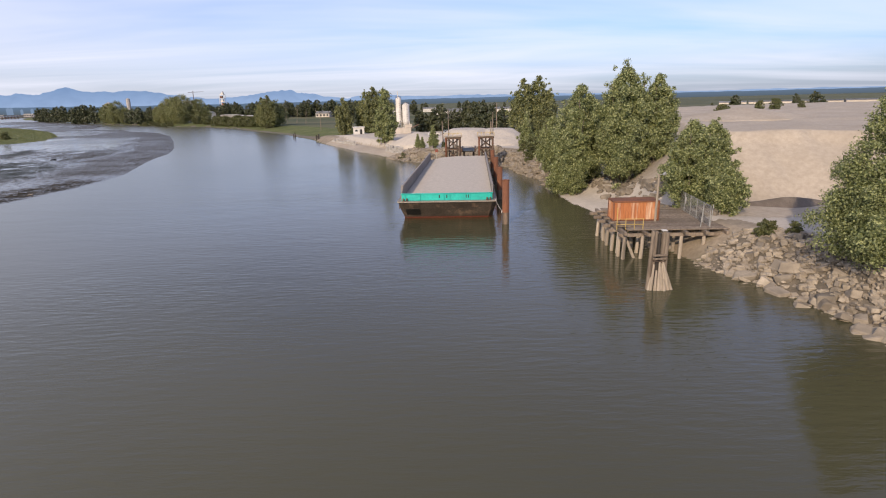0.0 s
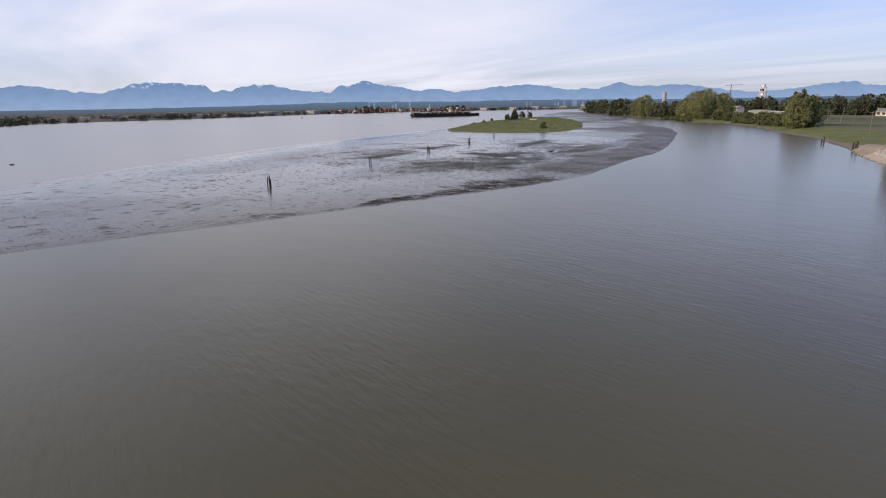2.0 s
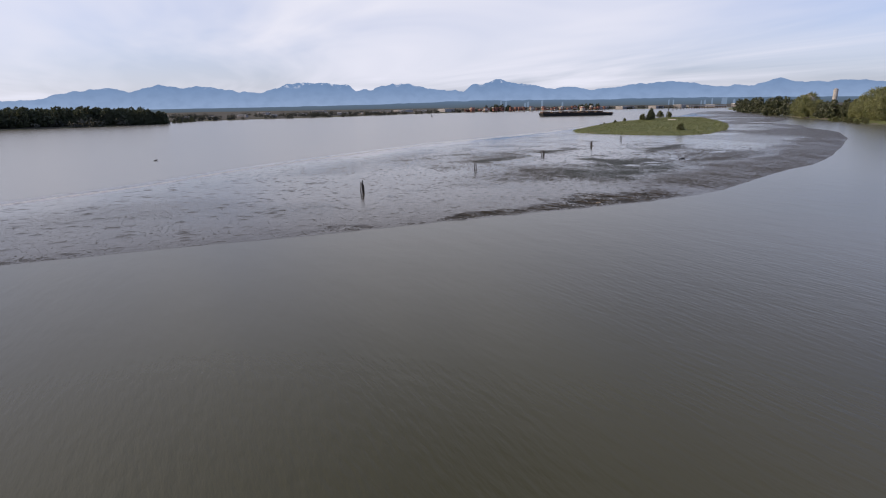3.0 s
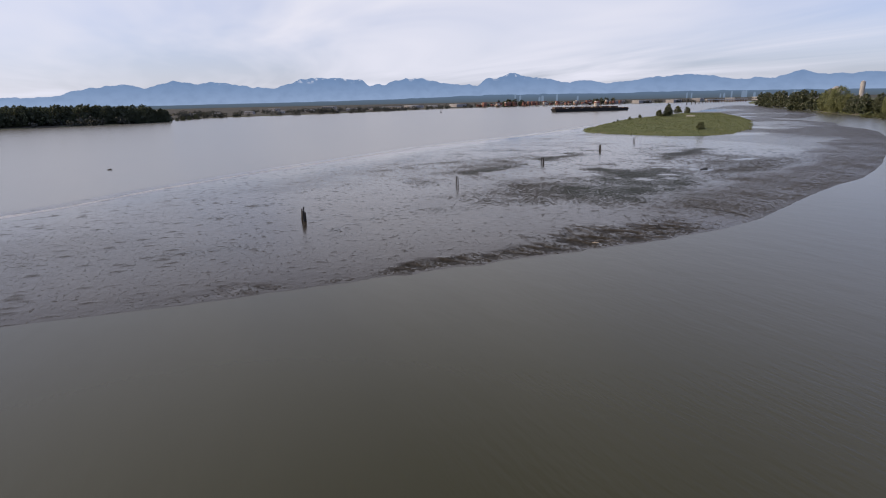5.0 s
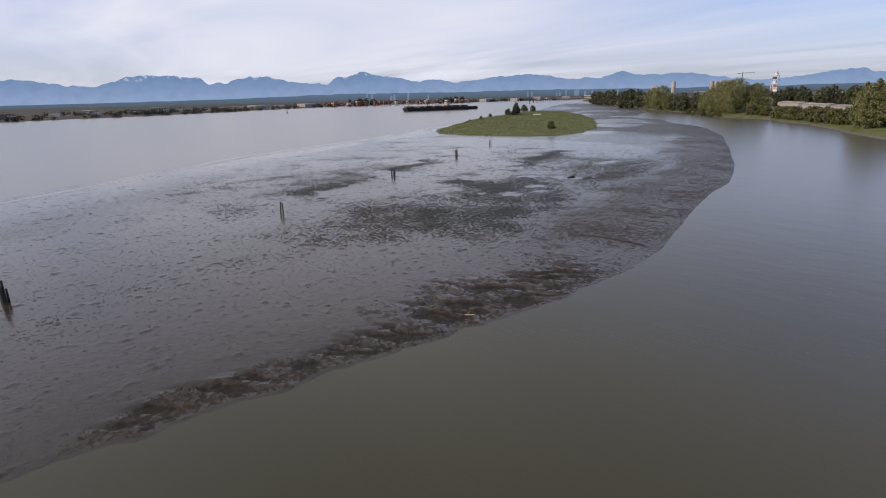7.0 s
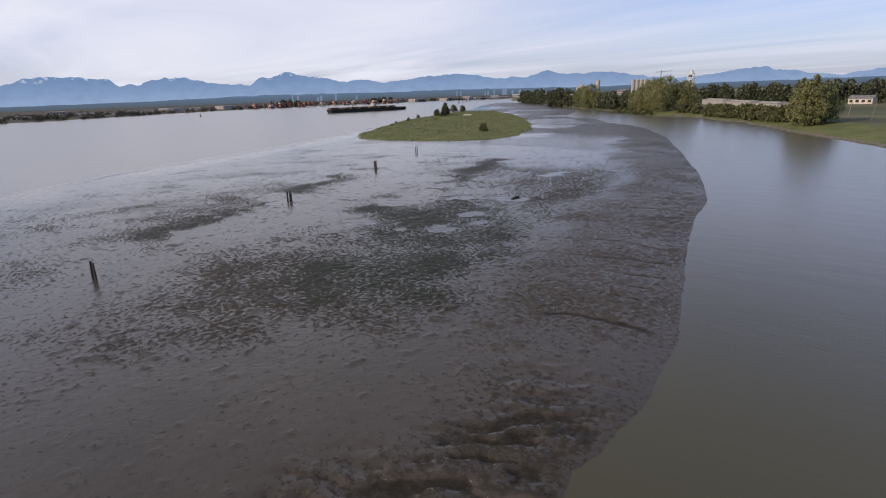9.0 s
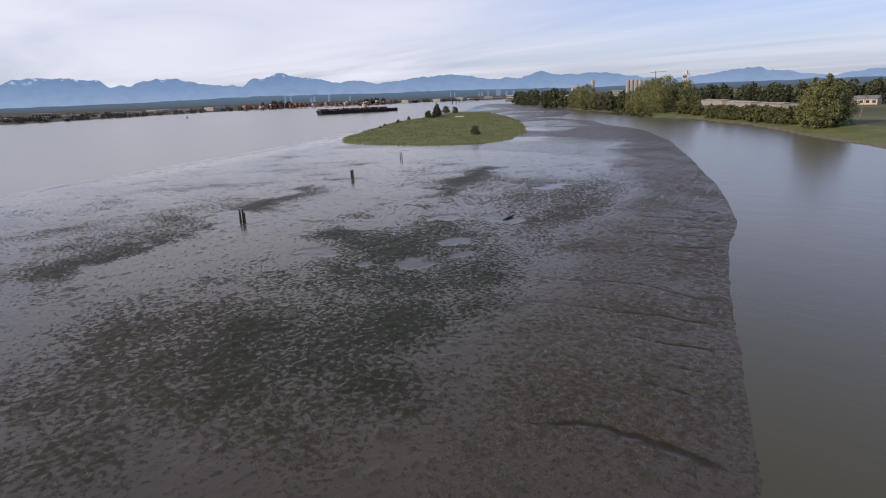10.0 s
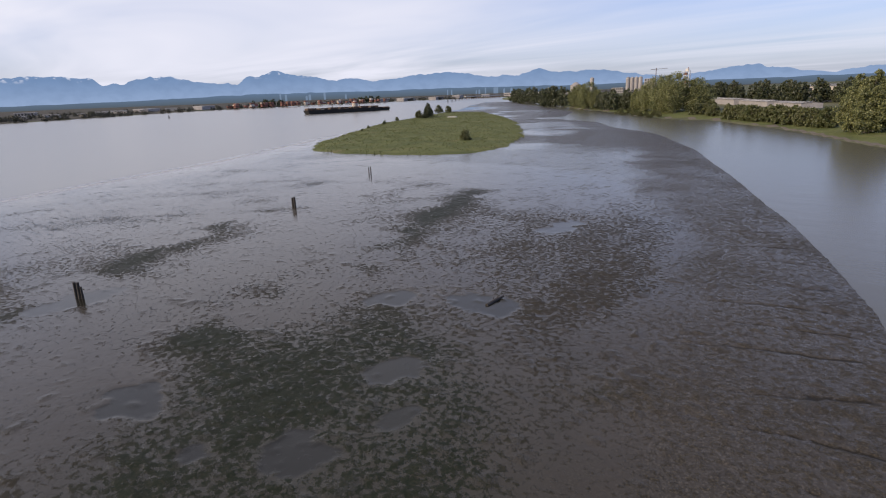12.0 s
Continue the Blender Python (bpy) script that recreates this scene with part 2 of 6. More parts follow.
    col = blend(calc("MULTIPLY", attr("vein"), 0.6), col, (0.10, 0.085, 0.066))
    col = blend(rng(attr("pool"), 0.3, 0.8, 0.0, 1.0), col, (0.022, 0.021, 0.016))
    nt.links.new(col, b.inputs["Base Color"])
    rough = calc("MULTIPLY", rng(grain, 0.3, 0.7, 0.10, 0.20), calc("SUBTRACT", 1.0, calc("MULTIPLY", wet, 0.75)))
    dull = calc("MAXIMUM", calc("MULTIPLY", lump, 0.9), calc("MULTIPLY", cut, 0.8))
    dull = calc("MAXIMUM", dull, calc("MULTIPLY", attr("crust"), rng(grain, 0.45, 0.55, 0.6, 0.0)))
    rough = calc("ADD", rough, calc("MULTIPLY", dull, 0.5))
    nt.links.new(calc("MAXIMUM", rough, 0.05), b.inputs["Roughness"])
    nt.links.new(calc("SUBTRACT", 0.5, calc("MULTIPLY", dull, 0.40)), b.inputs["Specular IOR Level"])
    b.inputs["IOR"].default_value = 1.36
    h = calc("MULTIPLY", calc("MULTIPLY", grain, 0.25), calc("SUBTRACT", 1.0, calc("MULTIPLY", wet, 0.9)))
    h = calc("ADD", h, calc("MULTIPLY", calc("MULTIPLY", mid, 0.8), calc("SUBTRACT", 1.0, calc("MAXIMUM", wet, attr("pool")))))
    h = calc("SUBTRACT", calc("ADD", h, calc("MULTIPLY", lump, 0.4)), calc("MULTIPLY", cut, 0.8))
    bp = nt.nodes.new("ShaderNodeBump")
    bp.inputs["Strength"].default_value, bp.inputs["Distance"].default_value = 0.6, 0.10
    nt.links.new(h, bp.inputs["Height"])
    nt.links.new(bp.outputs[0], b.inputs["Normal"])
    return m


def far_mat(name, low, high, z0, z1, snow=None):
    """Distance as a glowing backdrop: blue haze painted in, paler at its foot."""
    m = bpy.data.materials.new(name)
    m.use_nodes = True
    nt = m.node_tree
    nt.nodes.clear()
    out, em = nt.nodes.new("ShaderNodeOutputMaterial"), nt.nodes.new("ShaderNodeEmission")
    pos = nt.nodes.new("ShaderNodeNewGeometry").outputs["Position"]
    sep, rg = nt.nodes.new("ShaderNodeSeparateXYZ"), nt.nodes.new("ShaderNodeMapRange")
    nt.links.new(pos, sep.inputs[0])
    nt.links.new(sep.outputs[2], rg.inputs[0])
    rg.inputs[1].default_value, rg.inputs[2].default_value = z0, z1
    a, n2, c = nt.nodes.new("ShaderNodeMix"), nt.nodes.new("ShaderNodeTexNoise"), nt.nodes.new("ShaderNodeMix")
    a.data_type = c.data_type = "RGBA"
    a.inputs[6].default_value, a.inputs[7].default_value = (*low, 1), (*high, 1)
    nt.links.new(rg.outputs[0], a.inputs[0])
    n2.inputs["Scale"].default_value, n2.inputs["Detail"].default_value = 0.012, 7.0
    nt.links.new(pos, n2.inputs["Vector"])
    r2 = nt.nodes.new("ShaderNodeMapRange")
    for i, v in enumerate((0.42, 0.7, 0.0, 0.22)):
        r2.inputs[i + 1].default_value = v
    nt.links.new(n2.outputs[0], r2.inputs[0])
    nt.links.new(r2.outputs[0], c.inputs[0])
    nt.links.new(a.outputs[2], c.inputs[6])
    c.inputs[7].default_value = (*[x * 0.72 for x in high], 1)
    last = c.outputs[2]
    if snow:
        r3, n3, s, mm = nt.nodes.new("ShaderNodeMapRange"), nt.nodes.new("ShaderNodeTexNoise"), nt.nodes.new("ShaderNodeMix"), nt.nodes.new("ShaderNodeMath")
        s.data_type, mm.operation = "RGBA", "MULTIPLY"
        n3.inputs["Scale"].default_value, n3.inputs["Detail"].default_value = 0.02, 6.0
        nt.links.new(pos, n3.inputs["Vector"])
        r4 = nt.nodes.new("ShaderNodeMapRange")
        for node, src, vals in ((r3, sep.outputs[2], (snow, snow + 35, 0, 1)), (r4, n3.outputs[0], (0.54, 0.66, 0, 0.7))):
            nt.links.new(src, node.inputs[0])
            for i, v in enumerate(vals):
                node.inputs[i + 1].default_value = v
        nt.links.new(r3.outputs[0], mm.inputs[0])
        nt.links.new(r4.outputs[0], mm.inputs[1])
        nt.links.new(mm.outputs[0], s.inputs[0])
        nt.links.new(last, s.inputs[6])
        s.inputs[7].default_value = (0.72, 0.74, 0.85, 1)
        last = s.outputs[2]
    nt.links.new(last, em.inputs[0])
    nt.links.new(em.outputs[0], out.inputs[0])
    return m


WATER, MUD = water_mat(), mud_mat()
SAND = mat("pale_sand", (0.355, 0.30, 0.235), (0.44, 0.375, 0.30), 0.12, 14, 0.95, 0.3, coord="World", stain=(0.29, 0.24, 0.18), stain_scale=0.09, bump_dist=0.3)
GRAVEL = mat("grey_gravel", (0.44, 0.39, 0.33), (0.53, 0.47, 0.40), 1.6, 9, 0.95, 0.4, coord="World", bump_dist=0.05)
EARTH = mat("bank_earth", (0.20, 0.16, 0.11), (0.33, 0.27, 0.20), 0.25, 10, 0.95, 0.5, coord="World", stain=(0.10, 0.11, 0.05), stain_scale=0.12)
GRASS = mat("rough_grass", (0.090, 0.108, 0.032), (0.155, 0.165, 0.055), 0.08, 14, 0.9, 0.6, coord="World", stain=(0.16, 0.14, 0.065), stain_scale=0.05, spec=0.2, bump_dist=0.3)
FIELD = mat("farm_field", (0.060, 0.070, 0.034), (0.17, 0.16, 0.085), 0.006, 25, 0.95, 0.3, coord="World", stain=(0.07, 0.10, 0.035), stain_scale=0.004, stain_at=0.55, stretch=(0.3, 1.7, 1), spec=0.2)
# bank soil, its dark tone also painting the shade between riprap rocks
RIPRAP_BED = mat("soil_and_crevice_shade", (0.10, 0.083, 0.060), (0.20, 0.165, 0.122), 0.8, 9, 0.95, 0.5, coord="World")
ROCK = mat("riprap_rock", (0.19, 0.158, 0.12), (0.37, 0.315, 0.245), 0.9, 8, 0.9, 0.7, vary=0.32, stain=(0.16, 0.135, 0.10), stain_scale=0.8)
CONCRETE = mat("old_concrete", (0.33, 0.31, 0.28), (0.46, 0.43, 0.39), 0.8, 10, 0.9, 0.3, vary=0.12, stain=(0.22, 0.20, 0.17), stain_scale=0.7)
TIMBER = mat("weathered_timber", (0.15, 0.115, 0.085), (0.27, 0.22, 0.17), 1.6, 9, 0.9, 0.6, vary=0.25, stretch=(2.5, 2.5, 0.3), stain=(0.07, 0.055, 0.045), stain_scale=0.5)
PILE_WOOD = mat("bleached_pile_timber", (0.30, 0.25, 0.195), (0.46, 0.39, 0.31), 1.6, 9, 0.9, 0.6, vary=0.2, stretch=(2.5, 2.5, 0.3), stain=(0.10, 0.085, 0.06), stain_scale=0.4)
DARK_WOOD = mat("wet_black_timber", (0.025, 0.021, 0.018), (0.055, 0.046, 0.038), 2.0, 8, 0.7, 0.5, stretch=(2, 2, 0.4))
RUST = mat("rusted_steel", (0.115, 0.048, 0.026), (0.22, 0.085, 0.040), 0.7, 10, 0.85, 0.4, vary=0.12, stretch=(1, 1, 0.35), stain=(0.09, 0.045, 0.028), stain_scale=0.5)
RUST_BOX = mat("flaking_orange_paint", (0.34, 0.115, 0.042), (0.50, 0.20, 0.075), 1.3, 9, 0.8, 0.3, stretch=(1.4, 1.4, 0.14), stain=(0.60, 0.43, 0.30), stain_scale=1.1, stain_at=0.52)
HULL = mat("tarred_hull_plate", (0.075, 0.057, 0.043), (0.135, 0.105, 0.080), 0.45, 9, 0.75, 0.3, stretch=(1, 1, 0.3), stain=(0.25, 0.17, 0.115), stain_scale=0.8, stain_at=0.54)
BOOT = mat("red_boot_topping", (0.20, 0.050, 0.030), (0.27, 0.075, 0.045), 0.9, 9, 0.7, 0.2)
BULWARK = mat("grey_bulwark_plate", (0.21, 0.185, 0.165), (0.30, 0.27, 0.24), 0.5, 9, 0.75, 0.3, stretch=(1, 1, 0.4), stain=(0.17, 0.095, 0.06), stain_scale=0.5)
TEAL = mat("teal_paint", (0.010, 0.40, 0.33), (0.018, 0.50, 0.42), 0.6, 10, 0.5, 0.15, stain=(0.012, 0.30, 0.26), stain_scale=0.9)
BLACK = mat("black_opening", (0.012, 0.012, 0.012), (0.022, 0.02, 0.019), 1, 8, 0.6, 0.1)
STEEL = mat("dark_steel", (0.075, 0.050, 0.037), (0.15, 0.095, 0.062), 1.0, 9, 0.75, 0.3, stain=(0.20, 0.085, 0.04), stain_scale=1.0)
GALV = mat("galvanised_steel", (0.36, 0.36, 0.35), (0.48, 0.48, 0.46), 1.5, 9, 0.5, 0.1, metal=0.6)
YELLOW = mat("worn_yellow_paint", (0.42, 0.30, 0.09), (0.55, 0.40, 0.13), 1.2, 8, 0.65, 0.2, stain=(0.26, 0.14, 0.06), stain_scale=1.5)
WHITE = mat("dusty_white_paint", (0.60, 0.57, 0.52), (0.74, 0.71, 0.66), 0.3, 9, 0.7, 0.15, stain=(0.45, 0.40, 0.34), stain_scale=0.3, vary=0.1)
BEIGE = mat("pale_beige_wall", (0.50, 0.44, 0.37), (0.62, 0.55, 0.47), 0.1, 9, 0.8, 0.15, vary=0.15)
GREY_ROOF = mat("grey_metal_roof", (0.28, 0.28, 0.28), (0.38, 0.38, 0.38), 0.2, 9, 0.6, 0.15, vary=0.2)
GLASS = mat("dark_window_glass", (0.03, 0.035, 0.04), (0.05, 0.055, 0.06), 0.3, 5, 0.12, 0.0)
BARK = mat("grey_bark", (0.11, 0.09, 0.07), (0.19, 0.16, 0.125), 2.0, 8, 0.95, 0.7, stretch=(2, 2, 0.5))
# skyline walls glow in a haze colour instead of being lit
TOWER = far_mat("hazy_skyline", (0.15, 0.205, 0.30), (0.185, 0.255, 0.365), 0.0, 80.0)
CARGO = mat("cargo_red", (0.21, 0.095, 0.068), (0.30, 0.145, 0.105), 0.05, 9, 0.8, 0.1, vary=0.5)
LEAF_NEAR = leaf_mat("poplar_leaves", (0.092, 0.122, 0.040), (0.50, 0.52, 0.235), (0.26, 0.285, 0.105))
LEAF_MID = leaf_mat("bank_tree_leaves", (0.065, 0.086, 0.030), (0.38, 0.38, 0.15), (0.22, 0.22, 0.085))
LEAF_DARK = leaf_mat("dark_tree_leaves", (0.042, 0.056, 0.028), (0.13, 0.14, 0.06), (0.10, 0.105, 0.05))
LEAF_SHRUB = leaf_mat("shrub_leaves", (0.075, 0.095, 0.030), (0.17, 0.17, 0.06), (0.15, 0.14, 0.05))
# distance haze is part of the glow colour of mountains and hills
MOUNTAIN = far_mat("haze_blue_mountains", (0.270, 0.365, 0.555), (0.160, 0.250, 0.430), 20.0, 190.0, 165.0)
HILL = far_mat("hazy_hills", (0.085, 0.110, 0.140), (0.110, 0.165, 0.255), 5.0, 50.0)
FLATS = mat("far_shore_ground", (0.050, 0.046, 0.036), (0.095, 0.085, 0.062), 0.01, 25, 0.95, 0.3, coord="World", stain=(0.045, 0.055, 0.030), stain_scale=0.006, spec=0.2)
LEAF_SCRUB = leaf_mat("shore_scrub_leaves", (0.028, 0.032, 0.022), (0.062, 0.062, 0.040), (0.052, 0.050, 0.036))
BERM = mat("dark_berm", (0.115, 0.092, 0.074), (0.17, 0.14, 0.115), 0.8, 9, 0.95, 0.5)
FOAM = mat("river_foam", (0.36, 0.36, 0.37), (0.52, 0.52, 0.53), 0.8, 8, 0.6, 0.2, coord="World")
WORKS = mat("hazy_works_wall", (0.32, 0.30, 0.29), (0.42, 0.39, 0.37), 0.1, 9, 0.8, 0.1, vary=0.15)

# ---- building helpers ----
def obj(name, me, material=None, parent=None, label=""):
    ob = new(name, me)
    if material is not None and not me.materials:
        me.materials.append(material)
    if parent is not None:
        ob.parent = parent
    if label:
        tagged(ob, label)
    return ob


def mesh_of(bm, material=None, smooth=False):
    me = bpy.data.meshes.new("mesh")
    bm.normal_update()
    bm.to_mesh(me)
    bm.free()
    if smooth:
        me.polygons.foreach_set("use_smooth", [True] * len(me.polygons))
    if material is not None:
        me.materials.append(material)
    return me


def part(name, bm, material, parent, label="", smooth=False):
    """Links a bmesh as one mesh object under a thing or under a part."""
    return obj(name, mesh_of(bm, material, smooth), None, parent, label)


def thing(name, x, y, z, turn=0.0, label="", category="", group="", kind=""):
    e = new(name)
    e.matrix_world = pose(x, y, z, 0, 0, turn)
    return tagged(e, label, category, group, kind)


def data_mesh(verts, faces, material, smooth=False):
    me = bpy.data.meshes.new("mesh")
    me.from_pydata([tuple(v) for v in verts], [], [tuple(f) for f in faces])
    if smooth:
        me.polygons.foreach_set("use_smooth", [True] * len(me.polygons))
    me.materials.append(material)
    me.update()
    return me


def box(bm, c, s, turn=0.0, bevel=0.0, m=None):
    """A box with centre c and size s, turned about z, its edges bevelled."""
    t = bmesh.new()
    bmesh.ops.create_cube(t, size=1.0, matrix=Matrix.Diagonal((*s, 1)))
    if bevel:
        bmesh.ops.bevel(t, geom=t.edges[:], offset=min(bevel, min(s) * 0.45), segments=1, affect="EDGES")
    t.transform((m if m is not None else Matrix()) @ pose(*c, 0, 0, turn))
    me = bpy.data.meshes.new("tmp")
    t.to_mesh(me)
    t.free()
    bm.from_mesh(me)
    bpy.data.meshes.remove(me)


def rod(bm, a, b, r0, r1=None, n=8, bow=0.0):
    """A tapered round bar from a to b."""
    a, b = Vector(a), Vector(b)
    r1 = r0 if r1 is None else r1
    t = bmesh.new()
    d = b - a
    bmesh.ops.create_cone(t, cap_ends=True, segments=n, radius1=r0, radius2=r1, depth=d.length)
    t.transform(Matrix.Translation((a + b) / 2) @ d.to_track_quat("Z", "Y").to_matrix().to_4x4())
    me = bpy.data.meshes.new("tmp")
    t.to_mesh(me)
    t.free()
    bm.from_mesh(me)
    bpy.data.meshes.remove(me)


def hump(v, s, seed=0.0, octaves=4):
    return noise.fractal(Vector(v) * s + Vector((seed, seed * 1.7, seed * 0.3)), 1.0, 2.0, octaves)


def value_noise(x, y, s, seed):
    """Smooth random heights on a lattice of size s, vectorised."""
    x, y = x / s, y / s
    xi, yi = np.floor(x), np.floor(y)
    fx, fy = x - xi, y - yi
    fx, fy = fx * fx * (3 - 2 * fx), fy * fy * (3 - 2 * fy)

    def lattice(i, j):
        v = np.sin(i * 127.1 + j * 311.7 + seed * 74.7) * 43758.5453
        return v - np.floor(v)
    a, b, c, d = lattice(xi, yi), lattice(xi + 1, yi), lattice(xi, yi + 1), lattice(xi + 1, yi + 1)
    return (a + (b - a) * fx) * (1 - fy) + (c + (d - c) * fx) * fy - 0.5


def fractal_noise(x, y, s, seed, octaves=4):
    return sum(value_noise(x, y, s / 2 ** k, seed + k * 3.1) / 2 ** k for k in range(octaves))


def line_distance(x, y, pts):
    """Distance to a polyline, and the length along it at the nearest point."""
    best, along, run = np.full(x.shape, 1e9), np.zeros(x.shape), 0.0
    for (ax, ay), (bx, by) in zip(pts, pts[1:]):
        dx, dy = bx - ax, by - ay
        length = math.hypot(dx, dy)
        t = np.clip(((x - ax) * dx + (y - ay) * dy) / length ** 2, 0, 1)
        d = np.hypot(x - ax - t * dx, y - ay - t * dy)
        near = d < best
        best, along = np.where(near, d, best), np.where(near, run + t * length, along)
        run += length
    return best, along


def inside(x, y, pts):
    hit = np.zeros(x.shape, bool)
    for (ax, ay), (bx, by) in zip(pts, pts[1:] + pts[:1]):
        cross = (ay > y) != (by > y)
        hit ^= cross & (x < (bx - ax) * (y - ay) / (by - ay + 1e-12) + ax)
    return hit


def smooth_step(v, a, b):
    t = np.clip((v - a) / (b - a), 0, 1)
    return t * t * (3 - 2 * t)


def grid_mesh(x, y, z, keep, material, smooth=True):
    """A sheet from 2-d arrays of places, without the cells that keep leaves out."""
    rows, cols = x.shape
    idx = np.arange(rows * cols).reshape(rows, cols)
    quads = np.stack([idx[:-1, :-1], idx[:-1, 1:], idx[1:, 1:], idx[1:, :-1]], -1)
    ok = keep[:-1, :-1] & keep[:-1, 1:] & keep[1:, 1:] & keep[1:, :-1] if keep is not None else np.ones(quads.shape[:2], bool)
    quads = quads[ok]
    used, inv = np.unique(quads.ravel(), return_inverse=True)
    co = np.stack([x.ravel(), y.ravel(), z.ravel()], -1)[used]
    me = bpy.data.meshes.new("sheet")
    me.vertices.add(len(co))
    me.vertices.foreach_set("co", co.ravel().astype(np.float32))
    me.loops.add(inv.size)
    me.loops.foreach_set("vertex_index", inv.astype(np.int32))
    me.polygons.add(len(quads))
    me.polygons.foreach_set("loop_start", np.arange(0, inv.size, 4, dtype=np.int32))
    me.update(calc_edges=True)
    if smooth:
        me.polygons.foreach_set("use_smooth", [True] * len(me.polygons))
    me.materials.append(material)
    return me, used


# ---- the plan: waterlines, seen from above ----
BANK = [(30, -400), (26, -60), (23.5, 20), (24.8, 36), (23.8, 43), (21.5, 50), (20.2, 56), (20.5, 66), (18.6, 78), (17.2, 86), (16.6, 92), (17.3, 99),
        (17.3, 112), (15.3, 121), (14.2, 136), (9, 147), (-5.8, 150), (-11, 154), (-19, 168), (-28, 187), (-42, 214), (-54, 243), (-60, 262),
        (-90, 321), (-121, 368), (-137, 397), (-154, 424), (-172, 446), (-194, 474), (-234, 494), (-278, 546), (-322, 597), (-368, 640),
        (-520, 820), (-690, 1000), (-900, 1240), (-1060, 1460)]
FAR_SHORE = [(-640, -900), (-690, -300), (-735, -80), (-790, 5), (-960, 70), (-1015, 150), (-1060, 300), (-1130, 420), (-1230, 560),
             (-1330, 730), (-1380, 930), (-1340, 1180), (-1290, 1400), (-1190, 1560)]
MUD_IN = [(-92, -160), (-88.5, 0), (-87.5, 22), (-85.6, 45), (-84, 59), (-83, 72), (-82, 88), (-81.2, 98), (-80.5, 110), (-79.8, 118.5), (-80, 131), (-82, 142),
          (-84.8, 151), (-89.3, 164), (-95.5, 184.8), (-99.7, 203), (-105.5, 219), (-111.5, 234), (-123, 259), (-132.5, 280), (-144, 303), (-157, 330), (-167, 346),
          (-187, 379), (-205, 401), (-228, 420), (-255, 458), (-287, 478), (-318, 530), (-345, 590), (-372, 622), (-525, 790), (-690, 980)]
MUD_OUT = [(-108, -160), (-140, 10), (-157, 36), (-176, 56), (-202, 88), (-217, 110), (-248, 155), (-266, 194), (-285, 237), (-325, 300),
           (-352, 350), (-412, 430), (-445, 495), (-490, 570), (-530, 660), (-640, 815), (-760, 1010)]
ISLAND = [(-284, 272), (-262, 269), (-241, 270.5), (-224, 277), (-214, 289), (-216, 310), (-233, 348), (-265, 394), (-300, 440), (-358, 505),
          (-445, 590), (-492, 585), (-478, 560), (-440, 492), (-408, 425), (-349, 345), (-308, 294)]
PLATEAU = [(24, 73), (33, 66), (44, 65), (70, 52), (140, 20), (330, 120), (360, 330), (150, 330), (75, 240), (44, 150), (30, 104)]
LAND = BANK + [(-1000, 1700), (0, 9000), (9000, 9000), (9000, -9000), (30, -9000)]
FAR_LAND = FAR_SHORE + [(-1120, 1620), (-1050, 1900), (0, 9000), (-9000, 9000), (-9000, -9000), (-640, -9000)]


def land_height(x, y):
    d, s = line_distance(x, y, BANK)
    d = np.where(inside(x, y, LAND), d, -d)
    d2, _ = line_distance(x, y, FAR_SHORE + [(-1120, 1620), (-1050, 1900)])
    d2 = np.where(inside(x, y, FAR_LAND), d2, -d2)
    d = d + fractal_noise(x, y, 9.0, 5.0, 3) * 1.2
    beach = np.exp(-((y - 84) / 14.0) ** 2) + 0.8 * np.exp(-(((x + 32) / 22) ** 2 + ((y - 205) / 38) ** 2))
    wide = 5.5 + 7.0 * beach
    yard = 3.2 * smooth_step(d, 0, 1) * (0.12 * smooth_step(d, 0, 2) + 0.88 * smooth_step(d, 1.5 * beach, wide))
    cove = np.exp(-(((x + 30) / 26) ** 2 + ((y - 200) / 44) ** 2) ** 2)
    shelf = 0.9 * smooth_step(d, 0, 7) + 2.3 * smooth_step(d, 8.4, 10.2)
    yard = yard * (1 - cove) + shelf * cove
    bank = 0.25 * smooth_step(d, 0, 2) + 1.9 * smooth_step(d, 2, 34)
    f = smooth_step(y, 225, 300)
    h = yard * (1 - f) + bank * f
    p, _ = line_distance(x, y, PLATEAU + PLATEAU[:1])
    p = np.where(inside(x, y, PLATEAU), p, -p)
    p = p + fractal_noise(x, y, 12.0, 8.0, 4) * 1.6 + 1.5 * fractal_noise(x, y * 0.3, 3.6, 18.0, 4)
    lift = np.clip(p / 10.5, 0, 1)
    lift = np.where(lift < 0.84, lift * 0.98, 0.823 + 0.177 * smooth_step(lift, 0.84, 0.93))
    h = h + 7.6 * lift + 0.5 * fractal_noise(x, y, 14.0, 3.0, 4) * smooth_step(p, 2, 20)
    h = h + 0.35 * smooth_step(d, 1, 6) * fractal_noise(x, y, 6.0, 2.0, 4)
    far = 0.6 * smooth_step(d2, 0, 6) + 2.0 * smooth_step(d2, 6, 70) + 0.5 * smooth_step(d2, 10, 60) * fractal_noise(x, y, 60.0, 4.0, 3)
    under = -0.2 - 2.3 * smooth_step(-np.maximum(d, d2), 0, 8)
    return np.where(d > 0, h, np.where(d2 > 0, far, under)), d, d2, p


def height(x, y):
    return float(land_height(np.array([float(x)]), np.array([float(y)]))[0][0])


